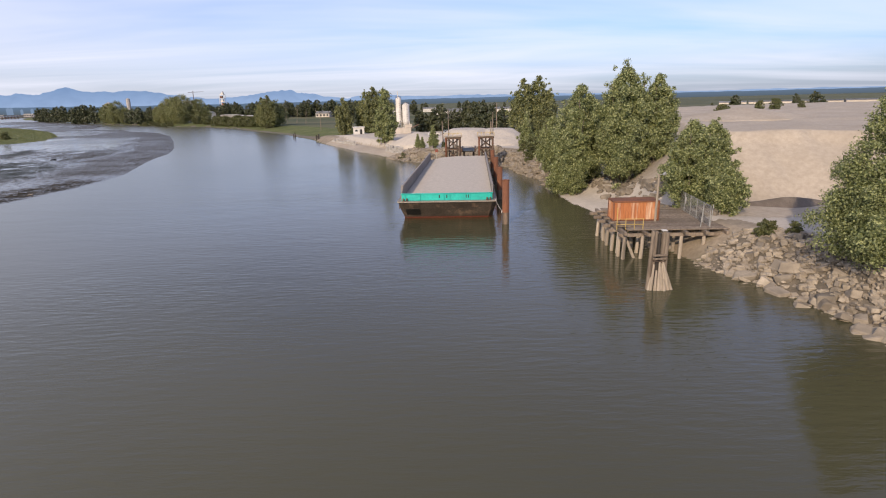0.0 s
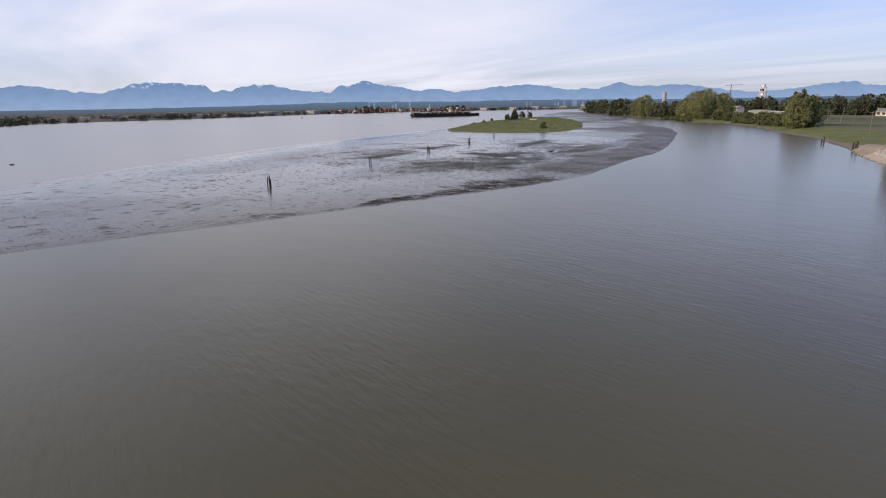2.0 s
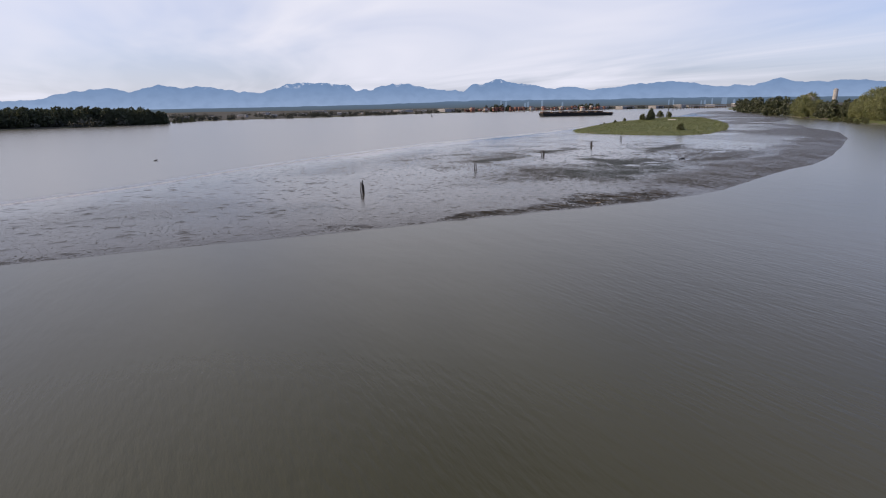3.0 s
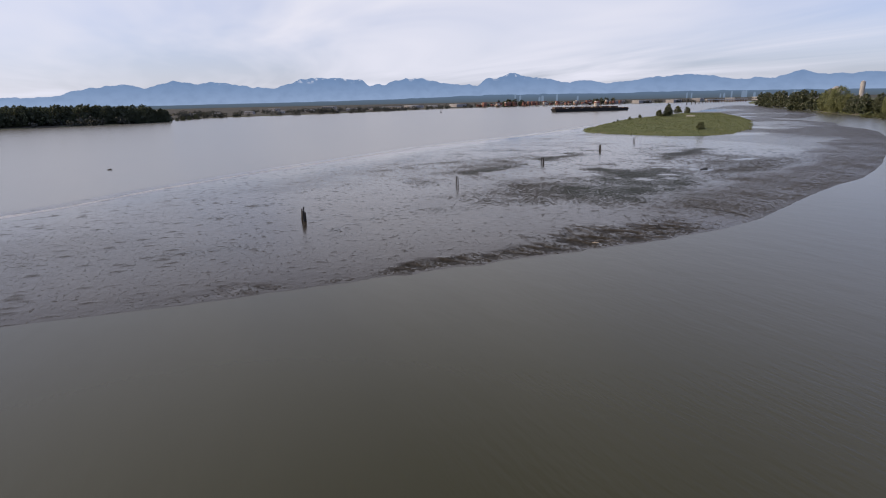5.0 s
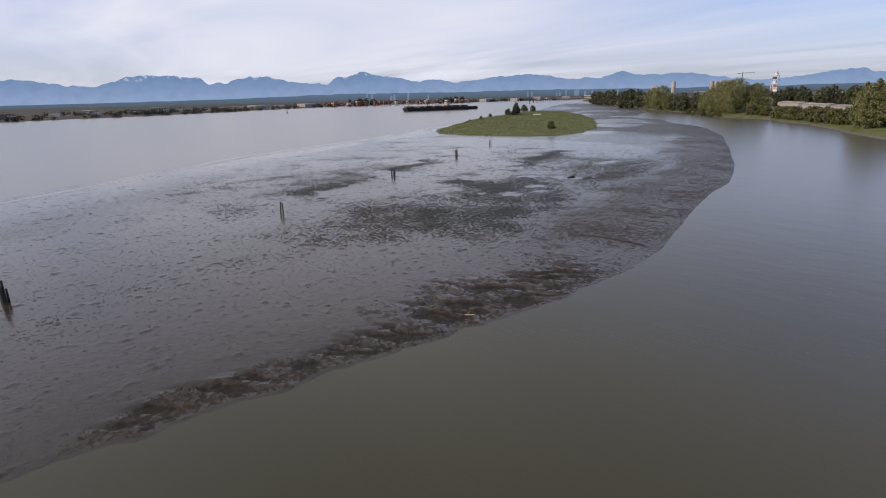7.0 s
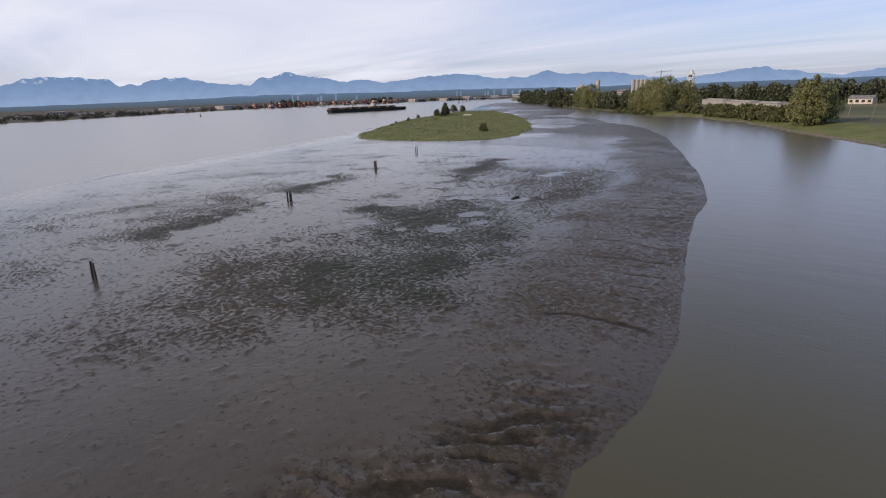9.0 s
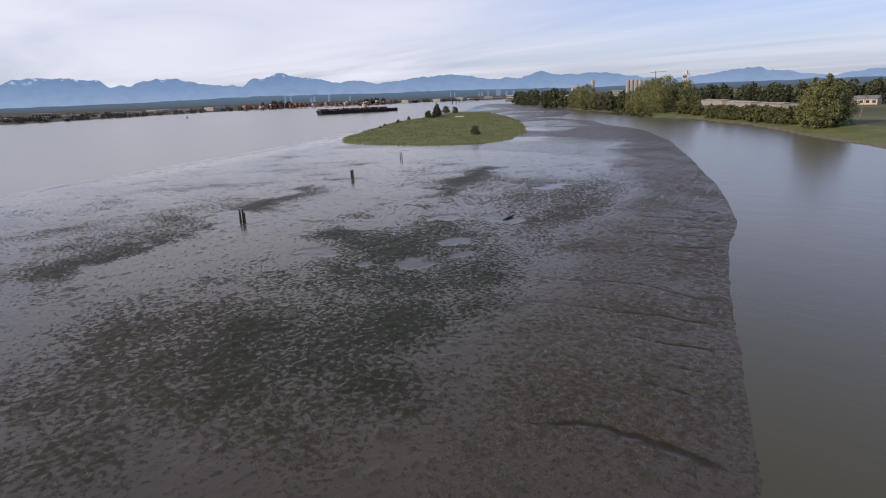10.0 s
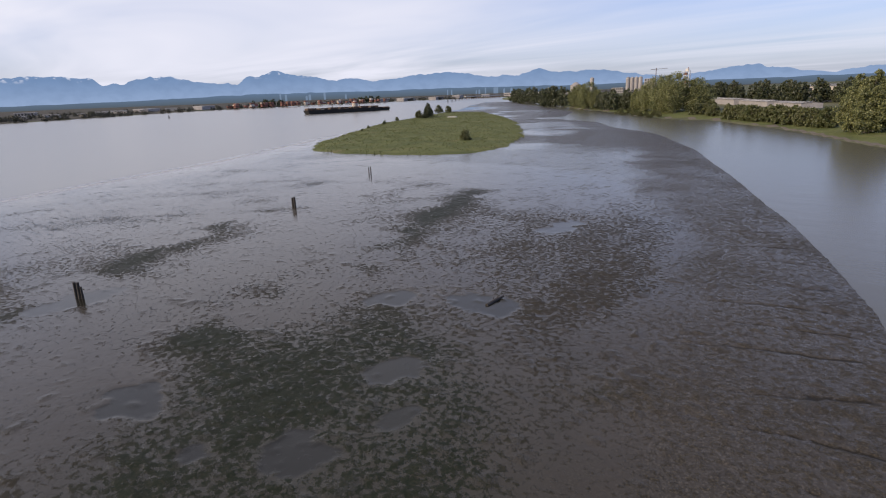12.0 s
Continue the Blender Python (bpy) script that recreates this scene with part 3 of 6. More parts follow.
# the ground: one sheet, in rings round the yard and out to the horizon
ang = np.radians(np.concatenate([np.arange(-150, -112, 4.0), np.arange(-112, -60, 0.9), np.arange(-60, -20, 0.45), np.arange(-20, 42, 0.28), np.arange(42, 86, 0.7), np.arange(86, 211, 5.0)]))
rad = [6.0]
while rad[-1] < 4950:
    rad.append(rad[-1] * (1.0065 if 40 < rad[-1] < 260 else 1.012 if rad[-1] < 420 else 1.03))
rad = np.array(rad)
CX, CY = -14.0, 22.0
gx, gy = CX + np.outer(rad, np.sin(ang)), CY + np.outer(rad, np.cos(ang))
gz, gd, gd2, gp = land_height(gx, gy)
g_me, _ = grid_mesh(gx, gy, gz, None, SAND)
for extra in (GRAVEL, EARTH, GRASS, FIELD, FLATS, RIPRAP_BED):
    g_me.materials.append(extra)
slope_part = smooth_step(gp, -4, 0)
kind_of = np.full(gx.shape, 4)                                            # far fields
kind_of[(gd > 0) & (gy > 225) & (gd < 30) & (gx < 20)] = 3                # grass bank
kind_of[(gd > 0) & (gy <= 262) & (gx > -70) & (gx < 60)] = 1              # yard
kind_of[(gd > 0) & (gd < 7.5) & (gy <= 262) & (gx < 60)] = 2              # river bank
kind_of[(gd > 0) & (gd < 6.5) & (gy < 53) & (gx < 60)] = 6                  # soil under the riprap, darkened for shade in the gaps
kind_of[(gp > -8) & (gd > 0)] = 0                                         # sand plateau and its foot
kind_of[(gd > 0) & (gy > 58) & (gy < 101) & (gd < 8)] = 1                 # beach below the yard
kind_of[(gd > 0) & (np.hypot((gx + 30) / 26, (gy - 200) / 46) < 1) & (gd < 8)] = 0    # beach by the hut
kind_of[(gd > 0) & (gp < -30) & (gx > 250)] = 4
kind_of[(gd > 0) & (gy > 262) & (gd < 3.2)] = 6                            # muddy margin below the grass
kind_of[(gd2 > 0) & (gd <= 0)] = 5                                        # far shore
g_me.polygons.foreach_set("material_index", kind_of[:-1, :-1].ravel().astype(np.int32))
tagged(obj("ground", g_me), "flat river land with sand, gravel, grass banks and fields", "ground", kind="structure")

# water: one level sheet
rw = np.concatenate([np.linspace(0.0, 80, 12), np.geomspace(82, 1200, 150), np.geomspace(1260, 4900, 12)])
aw = np.radians(np.linspace(-180, 180, 481))
wx, wy = CX + np.outer(rw, np.sin(aw)), CY + np.outer(rw, np.cos(aw))
w_me, used_w = grid_mesh(wx, wy, np.zeros(wx.shape), None, WATER)
wind_d, _ = line_distance(wx, wy, MUD_OUT)
river = ~inside(wx, wy, LAND) & ~inside(wx, wy, MUD_IN + MUD_OUT[::-1]) & inside(wx, wy, MUD_OUT + [(-9000, 1010), (-9000, -160)])
# silt tone, raised up the channel where mirrored sky is painted in
silt_sheen_v = np.clip(0.5 * smooth_step(wx, -140, -45) + 0.5 * smooth_step(wx, -70, 5) + 0.8 * smooth_step(wy, 115, 220) + 0.25 * fractal_noise(wx, wy, 60.0, 88.0, 3), 0, 1)
def pool_of(x, y, r):
    return np.exp(-((wx - x) ** 2 + (wy - y) ** 2) / r ** 2)


# pale and dark spots painted for how much sky the water mirrors
silt_sheen_v = np.clip(silt_sheen_v + 0.15 * pool_of(-70, 58, 24) - 0.7 * pool_of(-40, 78, 26) - 0.6 * pool_of(-26, 50, 15) + 0.5 * pool_of(-32, 128, 30), 0, 1)
c_at = w_me.attributes.new("breeze", "FLOAT", "POINT")
c_at.data.foreach_set("value", (0.22 + 0.78 * smooth_step(wx, -62, -28) * (1 - 0.6 * smooth_step(wy, 62, 125))).ravel()[used_w].astype(np.float32))
s_at = w_me.attributes.new("silt_sheen", "FLOAT", "POINT")
s_at.data.foreach_set("value", silt_sheen_v.ravel()[used_w].astype(np.float32))
w_at = w_me.attributes.new("wind", "FLOAT", "POINT")
# upper channel gets some open-river paleness, painted in for the sky it mirrors
w_at.data.foreach_set("value", np.where(river, smooth_step(wind_d, 0, 8), 0.34 * smooth_step(wy, 130, 230)).ravel()[used_w].astype(np.float32))
tagged(obj("water", w_me), "silty grey-green river water with small ripples", "water", kind="structure")

# ---- the tidal mudflat ----
MUD_LAND = MUD_IN + MUD_OUT[::-1]
mx = np.concatenate([np.arange(-790, -300, 5.0), np.arange(-300, -200, 1.4), np.arange(-200, -150, 0.46), np.arange(-150, -76, 0.28)])
my = np.concatenate([np.arange(-160, 0, 4.0), np.arange(0, 60, 1.0), np.arange(60, 86, 0.42), np.arange(86, 200, 0.28), np.arange(200, 245, 0.46), np.arange(245, 340, 1.2), np.arange(340, 1010, 5.0)])
mx, my = np.meshgrid(mx, my)
m_in = inside(mx, my, MUD_LAND)
m_d, m_s = line_distance(mx, my, MUD_IN)
m_o, _ = line_distance(mx, my, MUD_OUT)
m_d, m_o = np.where(m_in, m_d, np.where(m_d < m_o, -m_d, m_d)), np.where(m_in, m_o, np.where(m_d < m_o, m_o, -m_o))
warp = fractal_noise(mx, my, 7.0, 11.0, 4)
bend = fractal_noise(mx, my, 26.0, 12.0, 2)
south = smooth_step(my, 46, 78) * (1 - smooth_step(my, 124, 136))
# the edge is ragged where the bank crumbles and scalloped by the rills further up
m_e = m_d + 0.35 * warp + 0.9 * south * fractal_noise(m_s, m_d * 0.4, 2.6, 17.0, 3)
m_z = 0.62 * (1 - np.exp(-np.maximum(m_e, 0) / 8.0)) * (1 - np.exp(-np.maximum(m_o + fractal_noise(mx, my, 30.0, 6.0, 3) * 2, 0) / 30.0))
m_z = np.where(m_o < -6, -0.25, np.where(m_e < 0, np.maximum(-0.25, 0.07 * m_e), m_z))


def rills(spacing, wander, skew, reach, sharp, seed):
    """Drainage rills that run down to the channel, each with its own depth and length."""
    rs = m_s + wander + np.minimum(m_d, 60) * skew
    rs = rs + spacing * 1.6 * value_noise(rs, rs * 0, spacing * 3.1, seed + 9.0)
    rnd = np.sin(np.floor(rs / spacing) * 91.7 + seed) * 4375.85
    rnd = rnd - np.floor(rnd)
    left = np.clip(1 - m_d / (reach * (0.3 + 0.7 * rnd)), 0, 1)
    u = np.abs((rs / spacing) % 1.0 - 0.5) * spacing
    return np.exp(-(u / (sharp * (0.35 + 0.65 * left))) ** 2) * left ** 0.5


# the crumbling band along the channel: slumped lumps drawn out down the slope, with a few pale branching runnels
reach_g = 4.0 + 8.5 * smooth_step(my, 92, 116)
band = south * (1 - smooth_step(m_d + 4.5 * warp, reach_g * 0.5, reach_g)) * smooth_step(m_e, 0.1, 0.9)
skewed = m_s + 0.7 * m_d + 3.0 * warp
slump = fractal_noise(skewed, m_d * 0.42, 0.95, 23.0, 3)
gully = band * smooth_step(slump, 0.0, 0.20)
vein = rills(3.4, warp * 5.0 + bend * 3, 0.7, reach_g * 1.25, 0.16, 21.0) * south * smooth_step(fractal_noise(mx, my, 5.0, 27.0, 2), -0.10, 0.12)
north = smooth_step(my, 126, 138)
long_rill = rills(6.2, bend * 9 + warp * 1.6, 0.10, 27.0, 0.27, 33.0) * north
m_z -= (0.20 * gully + 0.06 * vein) * smooth_step(m_e, 0.2, 2.0) + 0.11 * long_rill * smooth_step(m_e, 1.0, 5.0)
m_z += 0.14 * fractal_noise(mx, my, 1.6, 31.0, 4) * band + 0.04 * fractal_noise(mx, my, 24.0, 15.0, 3) * smooth_step(m_e, 3, 20)


def spot(x, y, rx, ry, turn=0.0):
    c, s = math.cos(radians(turn)), math.sin(radians(turn))
    u, v = (mx - x) * c + (my - y) * s, -(mx - x) * s + (my - y) * c
    return np.exp(-((u / rx) ** 2 + (v / ry) ** 2))


def streak(pts, wide):
    """A band along a line of points that fades out sideways."""
    d, _ = line_distance(mx, my, pts)
    return np.exp(-((d + 1.6 * warp) / wide) ** 2)


# how much of the mud is covered by small lumps and weed, from 0 to 1
patchy = fractal_noise(mx, my, 8.0, 41.0, 4)
strip_a = streak([(-156, 131), (-163, 149), (-176, 171), (-190, 193)], 4.2) * smooth_step(patchy, -0.28, 0.22)
strip_b = streak([(-143, 163), (-147, 180), (-157, 203), (-168, 230)], 4.0) * smooth_step(patchy, -0.30, 0.20)
bed = np.clip(1.25 * spot(-114, 146, 15, 18, 20) + 1.15 * spot(-127, 165, 13, 14, 10) + 0.7 * strip_a + 0.7 * strip_b + 0.4 * patchy - 0.12, 0, 1)
crust = (1 - smooth_step(m_d + 5.5 * warp + 5 * bend, 12.0, 23.0)) * smooth_step(my + 0.7 * m_d, 128, 152)
far_crust = smooth_step(my, 290, 335) * smooth_step(fractal_noise(mx, my, 34.0, 95.0, 3) + 0.25 * (1 - smooth_step(m_d, 30, 70)), -0.12, 0.1)
cover = 0.19 + 0.42 * patchy + 0.16 * spot(-124, 128, 26, 18, 20) + 0.35 * np.clip(bed, 0, 1) + 0.26 * strip_a + 0.20 * strip_b
cover += 0.27 * spot(-130, 200, 17, 34, 25) + 0.16 * spot(-176, 150, 14, 26, 25)
cover -= 0.34 * streak([(-132, 108), (-147, 138), (-158, 168), (-178, 205)], 5.5) + 0.30 * spot(-100, 112, 14, 12)
cover -= 0.09 * smooth_step(m_d, 45, 70) + 0.30 * smooth_step(m_o, 40, 0) + 0.26 * smooth_step(my, 215, 262) + 0.22 * smooth_step(-my, -112, -88)
cover = np.clip(cover, 0.03, 0.80)
cover = np.maximum(cover * (1 - crust), crust * (0.36 + 0.30 * patchy))
cover = np.maximum(cover, 0.5 * far_crust)
cover = np.maximum(cover, 0.45 * band)
pool = np.zeros(mx.shape)
pools = ((-122.5, 158.3, 2.5, 2.0), (-125.1, 167.8, 2.0, 2.9), (-128.6, 183.6, 4.6, 2.4), (-136.4, 154.0, 2.7, 2.0), (-163.2, 158.6, 2.4, 5.0), (-136.9, 179.0, 1.9, 2.6),
         (-121.0, 164.2, 1.2, 1.6), (-127.2, 154.2, 1.2, 1.3), (-138, 214, 2.0, 5.0))
for x, y, rx, ry in pools:
    u = ((mx - x) / rx) ** 2 + ((my - y) / ry) ** 2 + fractal_noise(mx, my, 2.0, x, 4) * 1.9
    k = 0.9 * smooth_step(1.25 - u, 0.0, 0.6)
    pool = np.maximum(pool, k)
    m_z = m_z * (1 - k) + k * 0.55
    cover = cover * (1 - k)
m_z = np.where(m_e > 0.25, np.maximum(m_z, 0.035), m_z)
lumps = smooth_step(fractal_noise(mx, my, 0.7, 51.0, 2), 0.42 - 0.55 * cover, 0.58 - 0.55 * cover)
m_z += 0.075 * lumps * smooth_step(m_e, -0.5, 1.5) * (my < 245) * (mx > -200)
film = smooth_step(fractal_noise(mx, my, 40.0, 61.0, 3) + 0.45 * smooth_step(m_d, 20, 60), 0.0, 0.3) * 0.6
film = np.maximum(film, 0.95 * (1 - smooth_step(m_o, 6, 32)))
film = np.maximum(film, 0.5 * bed)
wet = np.clip(np.maximum(pool, film * smooth_step(m_d, 10, 26) * (1 - crust)), 0, 1)
m_z -= 0.75 * np.exp(-(((mx + 312) / 24) ** 2 + ((my - 498) / 16) ** 2))
keep = (m_e > -3) & (m_o > -6)
m_me, used = grid_mesh(mx, my, m_z, keep, MUD)
# how far mud tone and painted side shade darken gullies, band and rills
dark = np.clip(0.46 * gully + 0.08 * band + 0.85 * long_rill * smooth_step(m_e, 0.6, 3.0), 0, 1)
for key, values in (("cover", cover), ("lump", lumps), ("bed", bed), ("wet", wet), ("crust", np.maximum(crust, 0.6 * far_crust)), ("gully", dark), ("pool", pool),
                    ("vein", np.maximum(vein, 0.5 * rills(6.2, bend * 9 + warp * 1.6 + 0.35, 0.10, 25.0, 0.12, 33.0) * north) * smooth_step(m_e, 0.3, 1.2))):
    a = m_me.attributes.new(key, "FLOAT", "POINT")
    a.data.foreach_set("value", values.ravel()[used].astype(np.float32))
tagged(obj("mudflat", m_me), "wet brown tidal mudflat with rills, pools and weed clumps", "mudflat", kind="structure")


# a thin line of foam where the river laps the outer edge
f_t = np.linspace(0, 1, 900)
seg = np.cumsum([0] + [math.hypot(b[0] - a[0], b[1] - a[1]) for a, b in zip(MUD_OUT, MUD_OUT[1:])])
fx, fy = np.interp(f_t * 700, seg, [q[0] for q in MUD_OUT]), np.interp(f_t * 700, seg, [q[1] for q in MUD_OUT])
tx, ty = np.gradient(fx), np.gradient(fy)
tl = np.hypot(tx, ty)
off = 1.4 * fractal_noise(f_t * 700, f_t * 0, 60.0, 77.0, 4) + 0.6
wide = np.clip(1.05 + 1.3 * fractal_noise(f_t * 700, f_t * 0, 14.0, 79.0, 4), 0.1, 1.6)
rows_f = [(fx - ty / tl * (off + k * wide), fy + tx / tl * (off + k * wide)) for k in (-1, -0.3, 0.3, 1)]
f_me, _ = grid_mesh(np.array([r[0] for r in rows_f]), np.array([r[1] for r in rows_f]), np.array([[0.0] * 900, [0.07] * 900, [0.07] * 900, [0.0] * 900]) + 0.02, None, FOAM)
tagged(obj("foam_line", f_me), "thin pale line of lapping foam at the mud's edge", "foam", kind="stuff")

# ---- the grass island on the mudflat ----
ix, iy = np.meshgrid(np.arange(-500, -205, 2.2), np.arange(262, 600, 2.2))
i_d, _ = line_distance(ix, iy, ISLAND + ISLAND[:1])
i_d = np.where(inside(ix, iy, ISLAND), i_d, -i_d) + fractal_noise(ix, iy, 9.0, 71.0, 3) * 3.0
iz = 0.2 + 0.65 * smooth_step(i_d, 0, 2.5) + 0.5 * smooth_step(i_d, 2, 40) + 0.30 * fractal_noise(ix, iy, 7.0, 73.0, 4) * smooth_step(i_d, 0, 4)
i_me, _ = grid_mesh(ix, iy, iz, i_d > -2.5, GRASS)
tagged(obj("grass_island", i_me), "low green grass island on the mudflat", "island", kind="structure")

# ---- mountains and hills far away ----
RIDGE = [(-106, 1.0), (-98.5, 0.93), (-96.6, 1.68), (-93, 1.9), (-92.2, 1.57), (-89.8, 2.22), (-87.7, 1.92), (-86.6, 2.16), (-83.6, 1.78),
         (-81.1, 1.38), (-78.6, 2.28), (-77.2, 2.38), (-72.5, 2.16), (-71.8, 1.68), (-69.7, 1.86), (-67.4, 2.3), (-63.6, 1.42), (-61.9, 1.55),
         (-61.1, 1.38), (-60.2, 1.94), (-57.4, 2.45), (-53.4, 1.7), (-52, 1.42), (-51, 1.6), (-48.4, 1.31), (-43.9, 1.88), (-40.8, 1.92),
         (-37.3, 1.45), (-35.6, 1.52), (-34.7, 1.3), (-32.5, 1.95), (-30.6, 1.42), (-28.1, 1.64), (-21.4, 0.78), (-19.5, 0.81), (-14.5, 1.53),
         (-9.8, 0.7), (-8.2, 0.55), (-6, 0.97), (-1, 0.6), (20, 0.38), (52, 0.2)]
HILLS = [(-106, 0.22), (-91, 0.08), (-78, 0.16), (-69, 0.26), (-60, 0.48), (-50, 0.40), (-40, 0.42), (-31, 0.3), (-20, 0.25), (0, 0.3), (25, 0.22), (52, 0.16)]


def range_of_hills(name, keys, radius, rough, material, label, foot):
    az = np.arange(-106, 52, 0.12)
    el = np.interp(az, [k[0] for k in keys], [k[1] for k in keys])
    el = el + rough * (fractal_noise(az, az * 0 + 1, 1.6, radius, 5) + 0.5 * fractal_noise(az, az * 0 + 5, 0.55, radius, 3)) * np.clip(el, 0, 1.2)
    ys = np.linspace(0, 1, 9)
    a, t = np.meshgrid(np.radians(az), ys)
    e = np.meshgrid(el, ys)[0]
    top = 19 + np.tan(np.radians(e)) * radius
    z = foot + (top - foot) * t
    r = radius - foot_run * (1 - t) + 60 * fractal_noise(a * 400, t * 6, 2.0, 3.0, 3) * t * (1 - t)
    x, y = -52 + r * np.sin(a), 78 + r * np.cos(a)
    me, _ = grid_mesh(x, y, z, None, material)
    return tagged(obj(name, me), label, "backdrop", kind="structure")


foot_run = 250
range_of_hills("backdrop_mountains", RIDGE, 4700, 0.24, MOUNTAIN, "distant mountains in painted blue haze with snow on the summits", 0.0)
foot_run = 120
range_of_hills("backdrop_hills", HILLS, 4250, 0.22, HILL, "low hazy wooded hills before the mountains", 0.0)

# ---- trees ----
def leaf_cloud(rng, centres, radii, count, size, rise=0.0):
    """Many small folded leaf sprays scattered through the given clumps; returns vertices and faces."""
    weight = radii ** 2
    which = rng.choice(len(centres), count, p=weight / weight.sum())
    d = rng.normal(size=(count, 3))
    d /= np.linalg.norm(d, axis=1)[:, None]
    r = 0.30 + 1.05 * rng.random(count)
    p = centres[which] + d * (r * radii[which])[:, None] * np.array([1.0, 1.0, 0.9 + rise])
    nrm = d * 1.3 + rng.normal(size=(count, 3)) * 0.75 + np.array([0, 0, 0.25])
    nrm /= np.linalg.norm(nrm, axis=1)[:, None]
    ref = rng.normal(size=(count, 3))
    u = np.cross(nrm, ref)
    u /= np.linalg.norm(u, axis=1)[:, None]
    v = np.cross(nrm, u)
    s = (size * (0.55 + 0.9 * rng.random(count)))[:, None]
    a, b = p - u * s * 0.62, p + u * s * 0.62
    c, e = p + v * s * 0.40 + nrm * s * 0.16, p - v * s * 0.40 + nrm * s * 0.16
    verts = np.stack([a, c, b, e], 1).reshape(-1, 3)
    k = np.arange(count)[:, None] * 4
    faces = np.concatenate([k + [0, 1, 2], k + [0, 2, 3]], 1).reshape(-1, 3)
    return verts, faces


def crown_clumps(rng, height_m, width, base, n, shape):
    """Clumps strung along leaders that rise and spread; shape: 'tall', 'round', 'spread', 'cone' or 'shrub'."""
    out, rad = [], []
    leaders = {"poplar": 24, "tall": 26, "round": 20, "spread": 20, "cone": 12, "shrub": 16}[shape]
    per = max(2, n // leaders)
    for i in range(leaders):
        a = i * 2.399 + rng.random() * 0.9
        f = (i + 0.5) / leaders                       # 0: the central leader, 1: the outermost
        spread = {"poplar": 0.88, "tall": 0.88, "round": 0.95, "spread": 1.05, "cone": 0.75, "shrub": 1.0}[shape] * f ** 0.7
        drop = {"poplar": 0.68, "tall": 0.36, "round": 0.55, "spread": 0.5, "cone": 0.72, "shrub": 0.75}[shape] * f ** (0.9 if shape == "poplar" else 1.5)
        tip = Vector((math.cos(a) * width * 0.5 * spread, math.sin(a) * width * 0.5 * spread, base + (height_m - base) * (1 - drop) * (1.02 if i == 0 else rng.uniform(0.86, 1.0))))
        foot = Vector((tip.x * 0.55, tip.y * 0.55, base * 0.5 + 0.12 * (tip.z - base) * rng.random()))
        belly = Vector((math.cos(a + 0.5), math.sin(a + 0.5), 0)) * width * 0.10
        for k in range(per):
            t = (k + rng.random()) / per
            q = foot.lerp(tip, t) + belly * math.sin(math.pi * t)
            thick = width * (0.105 if shape in ("tall", "poplar") else 0.115) * (math.sin(math.pi * (0.18 + 0.74 * t)) ** 0.8) * rng.uniform(0.65, 1.15)
            j = Vector((rng.normal(), rng.normal(), rng.normal() * 0.8)) * width * 0.07
            out.append(tuple(q + j))
            rad.append(max(thick, width * 0.035))
    # sprays that round off the outline and fill it unevenly
    for _ in range(n // 2 if shape != "cone" else 0):
        d = Vector((rng.normal(), rng.normal(), rng.normal())).normalized()
        t = 0.5 + 0.5 * d.z
        waist = {"poplar": (1 - t) ** 0.55 * 1.1, "tall": min(1.0, 1.15 * (1 - t ** 3) ** 0.5)}.get(shape, 1.0)
        k = 0.40 * width * waist * rng.uniform(0.7, 1.0)
        out.append((d.x * k, d.y * k, base + (height_m * 0.97 - base) * (0.06 + 0.92 * t)))
        rad.append(width * rng.uniform(0.05, 0.085))
    return np.array(out), np.array(rad)


def make_tree(name, seed, height_m, width, base, leaves, size, material, shape="round", clumps=46, stems=1, label="", category="tree"):
    rng = np.random.default_rng(seed)
    root = tagged(new(name), label, category)
    centres, radii = crown_clumps(rng, height_m, width, base, clumps, shape)
    bm = bmesh.new()
    r0 = height_m * 0.014
    for s in range(stems):
        off = Vector((0, 0, 0)) if stems == 1 else Vector((math.cos(s * 2.3), math.sin(s * 2.3), 0)) * width * 0.09
        p, last = Vector(off), r0
        for k in range(5):
            q = Vector((off.x * (1 + k * 0.5) + rng.normal() * 0.01 * height_m, off.y * (1 + k * 0.5) + rng.normal() * 0.01 * height_m, height_m * 0.84 * (k + 1) / 5))
            rod(bm, p - Vector((0, 0, 0.4 if k == 0 else 0.0)), q, last, last * 0.74, 7)
            p, last = q, last * 0.74
    step = max(1, clumps // 26)
    for i in range(0, len(centres), step):
        c = Vector(centres[i])
        z0 = max(base * 0.6, c.z - width * 0.42)
        rod(bm, (0, 0, z0), c, r0 * 0.34, r0 * 0.10, 5)
    part("trunk", bm, BARK, root, "grey bark", True)
    v, f = leaf_cloud(rng, centres, radii, leaves, size, 0.12 if shape in ("tall", "cone", "poplar") else 0.05)
    obj("crown", data_mesh(v, f, material), None, root)
    return root


def put_tree(proto, x, y, z=None, scale=1.0, turn=None, label="", group=""):
    k = scale
    t = random.uniform(0, 360) if turn is None else turn
    ob = copy_thing(proto, pose(x, y, height(x, y) - 0.1 if z is None else z, 0, 0, t))
    ob.scale = (k * random.uniform(0.92, 1.1), k * random.uniform(0.92, 1.1), k)
    return tagged(ob, label, "", group)


def first(proto, x, y, z, scale=1.0, turn=0.0, group=""):
    proto.matrix_world = pose(x, y, z, 0, 0, turn) @ Matrix.Diagonal((scale, scale, scale, 1))
    return tagged(proto, "", "", group)


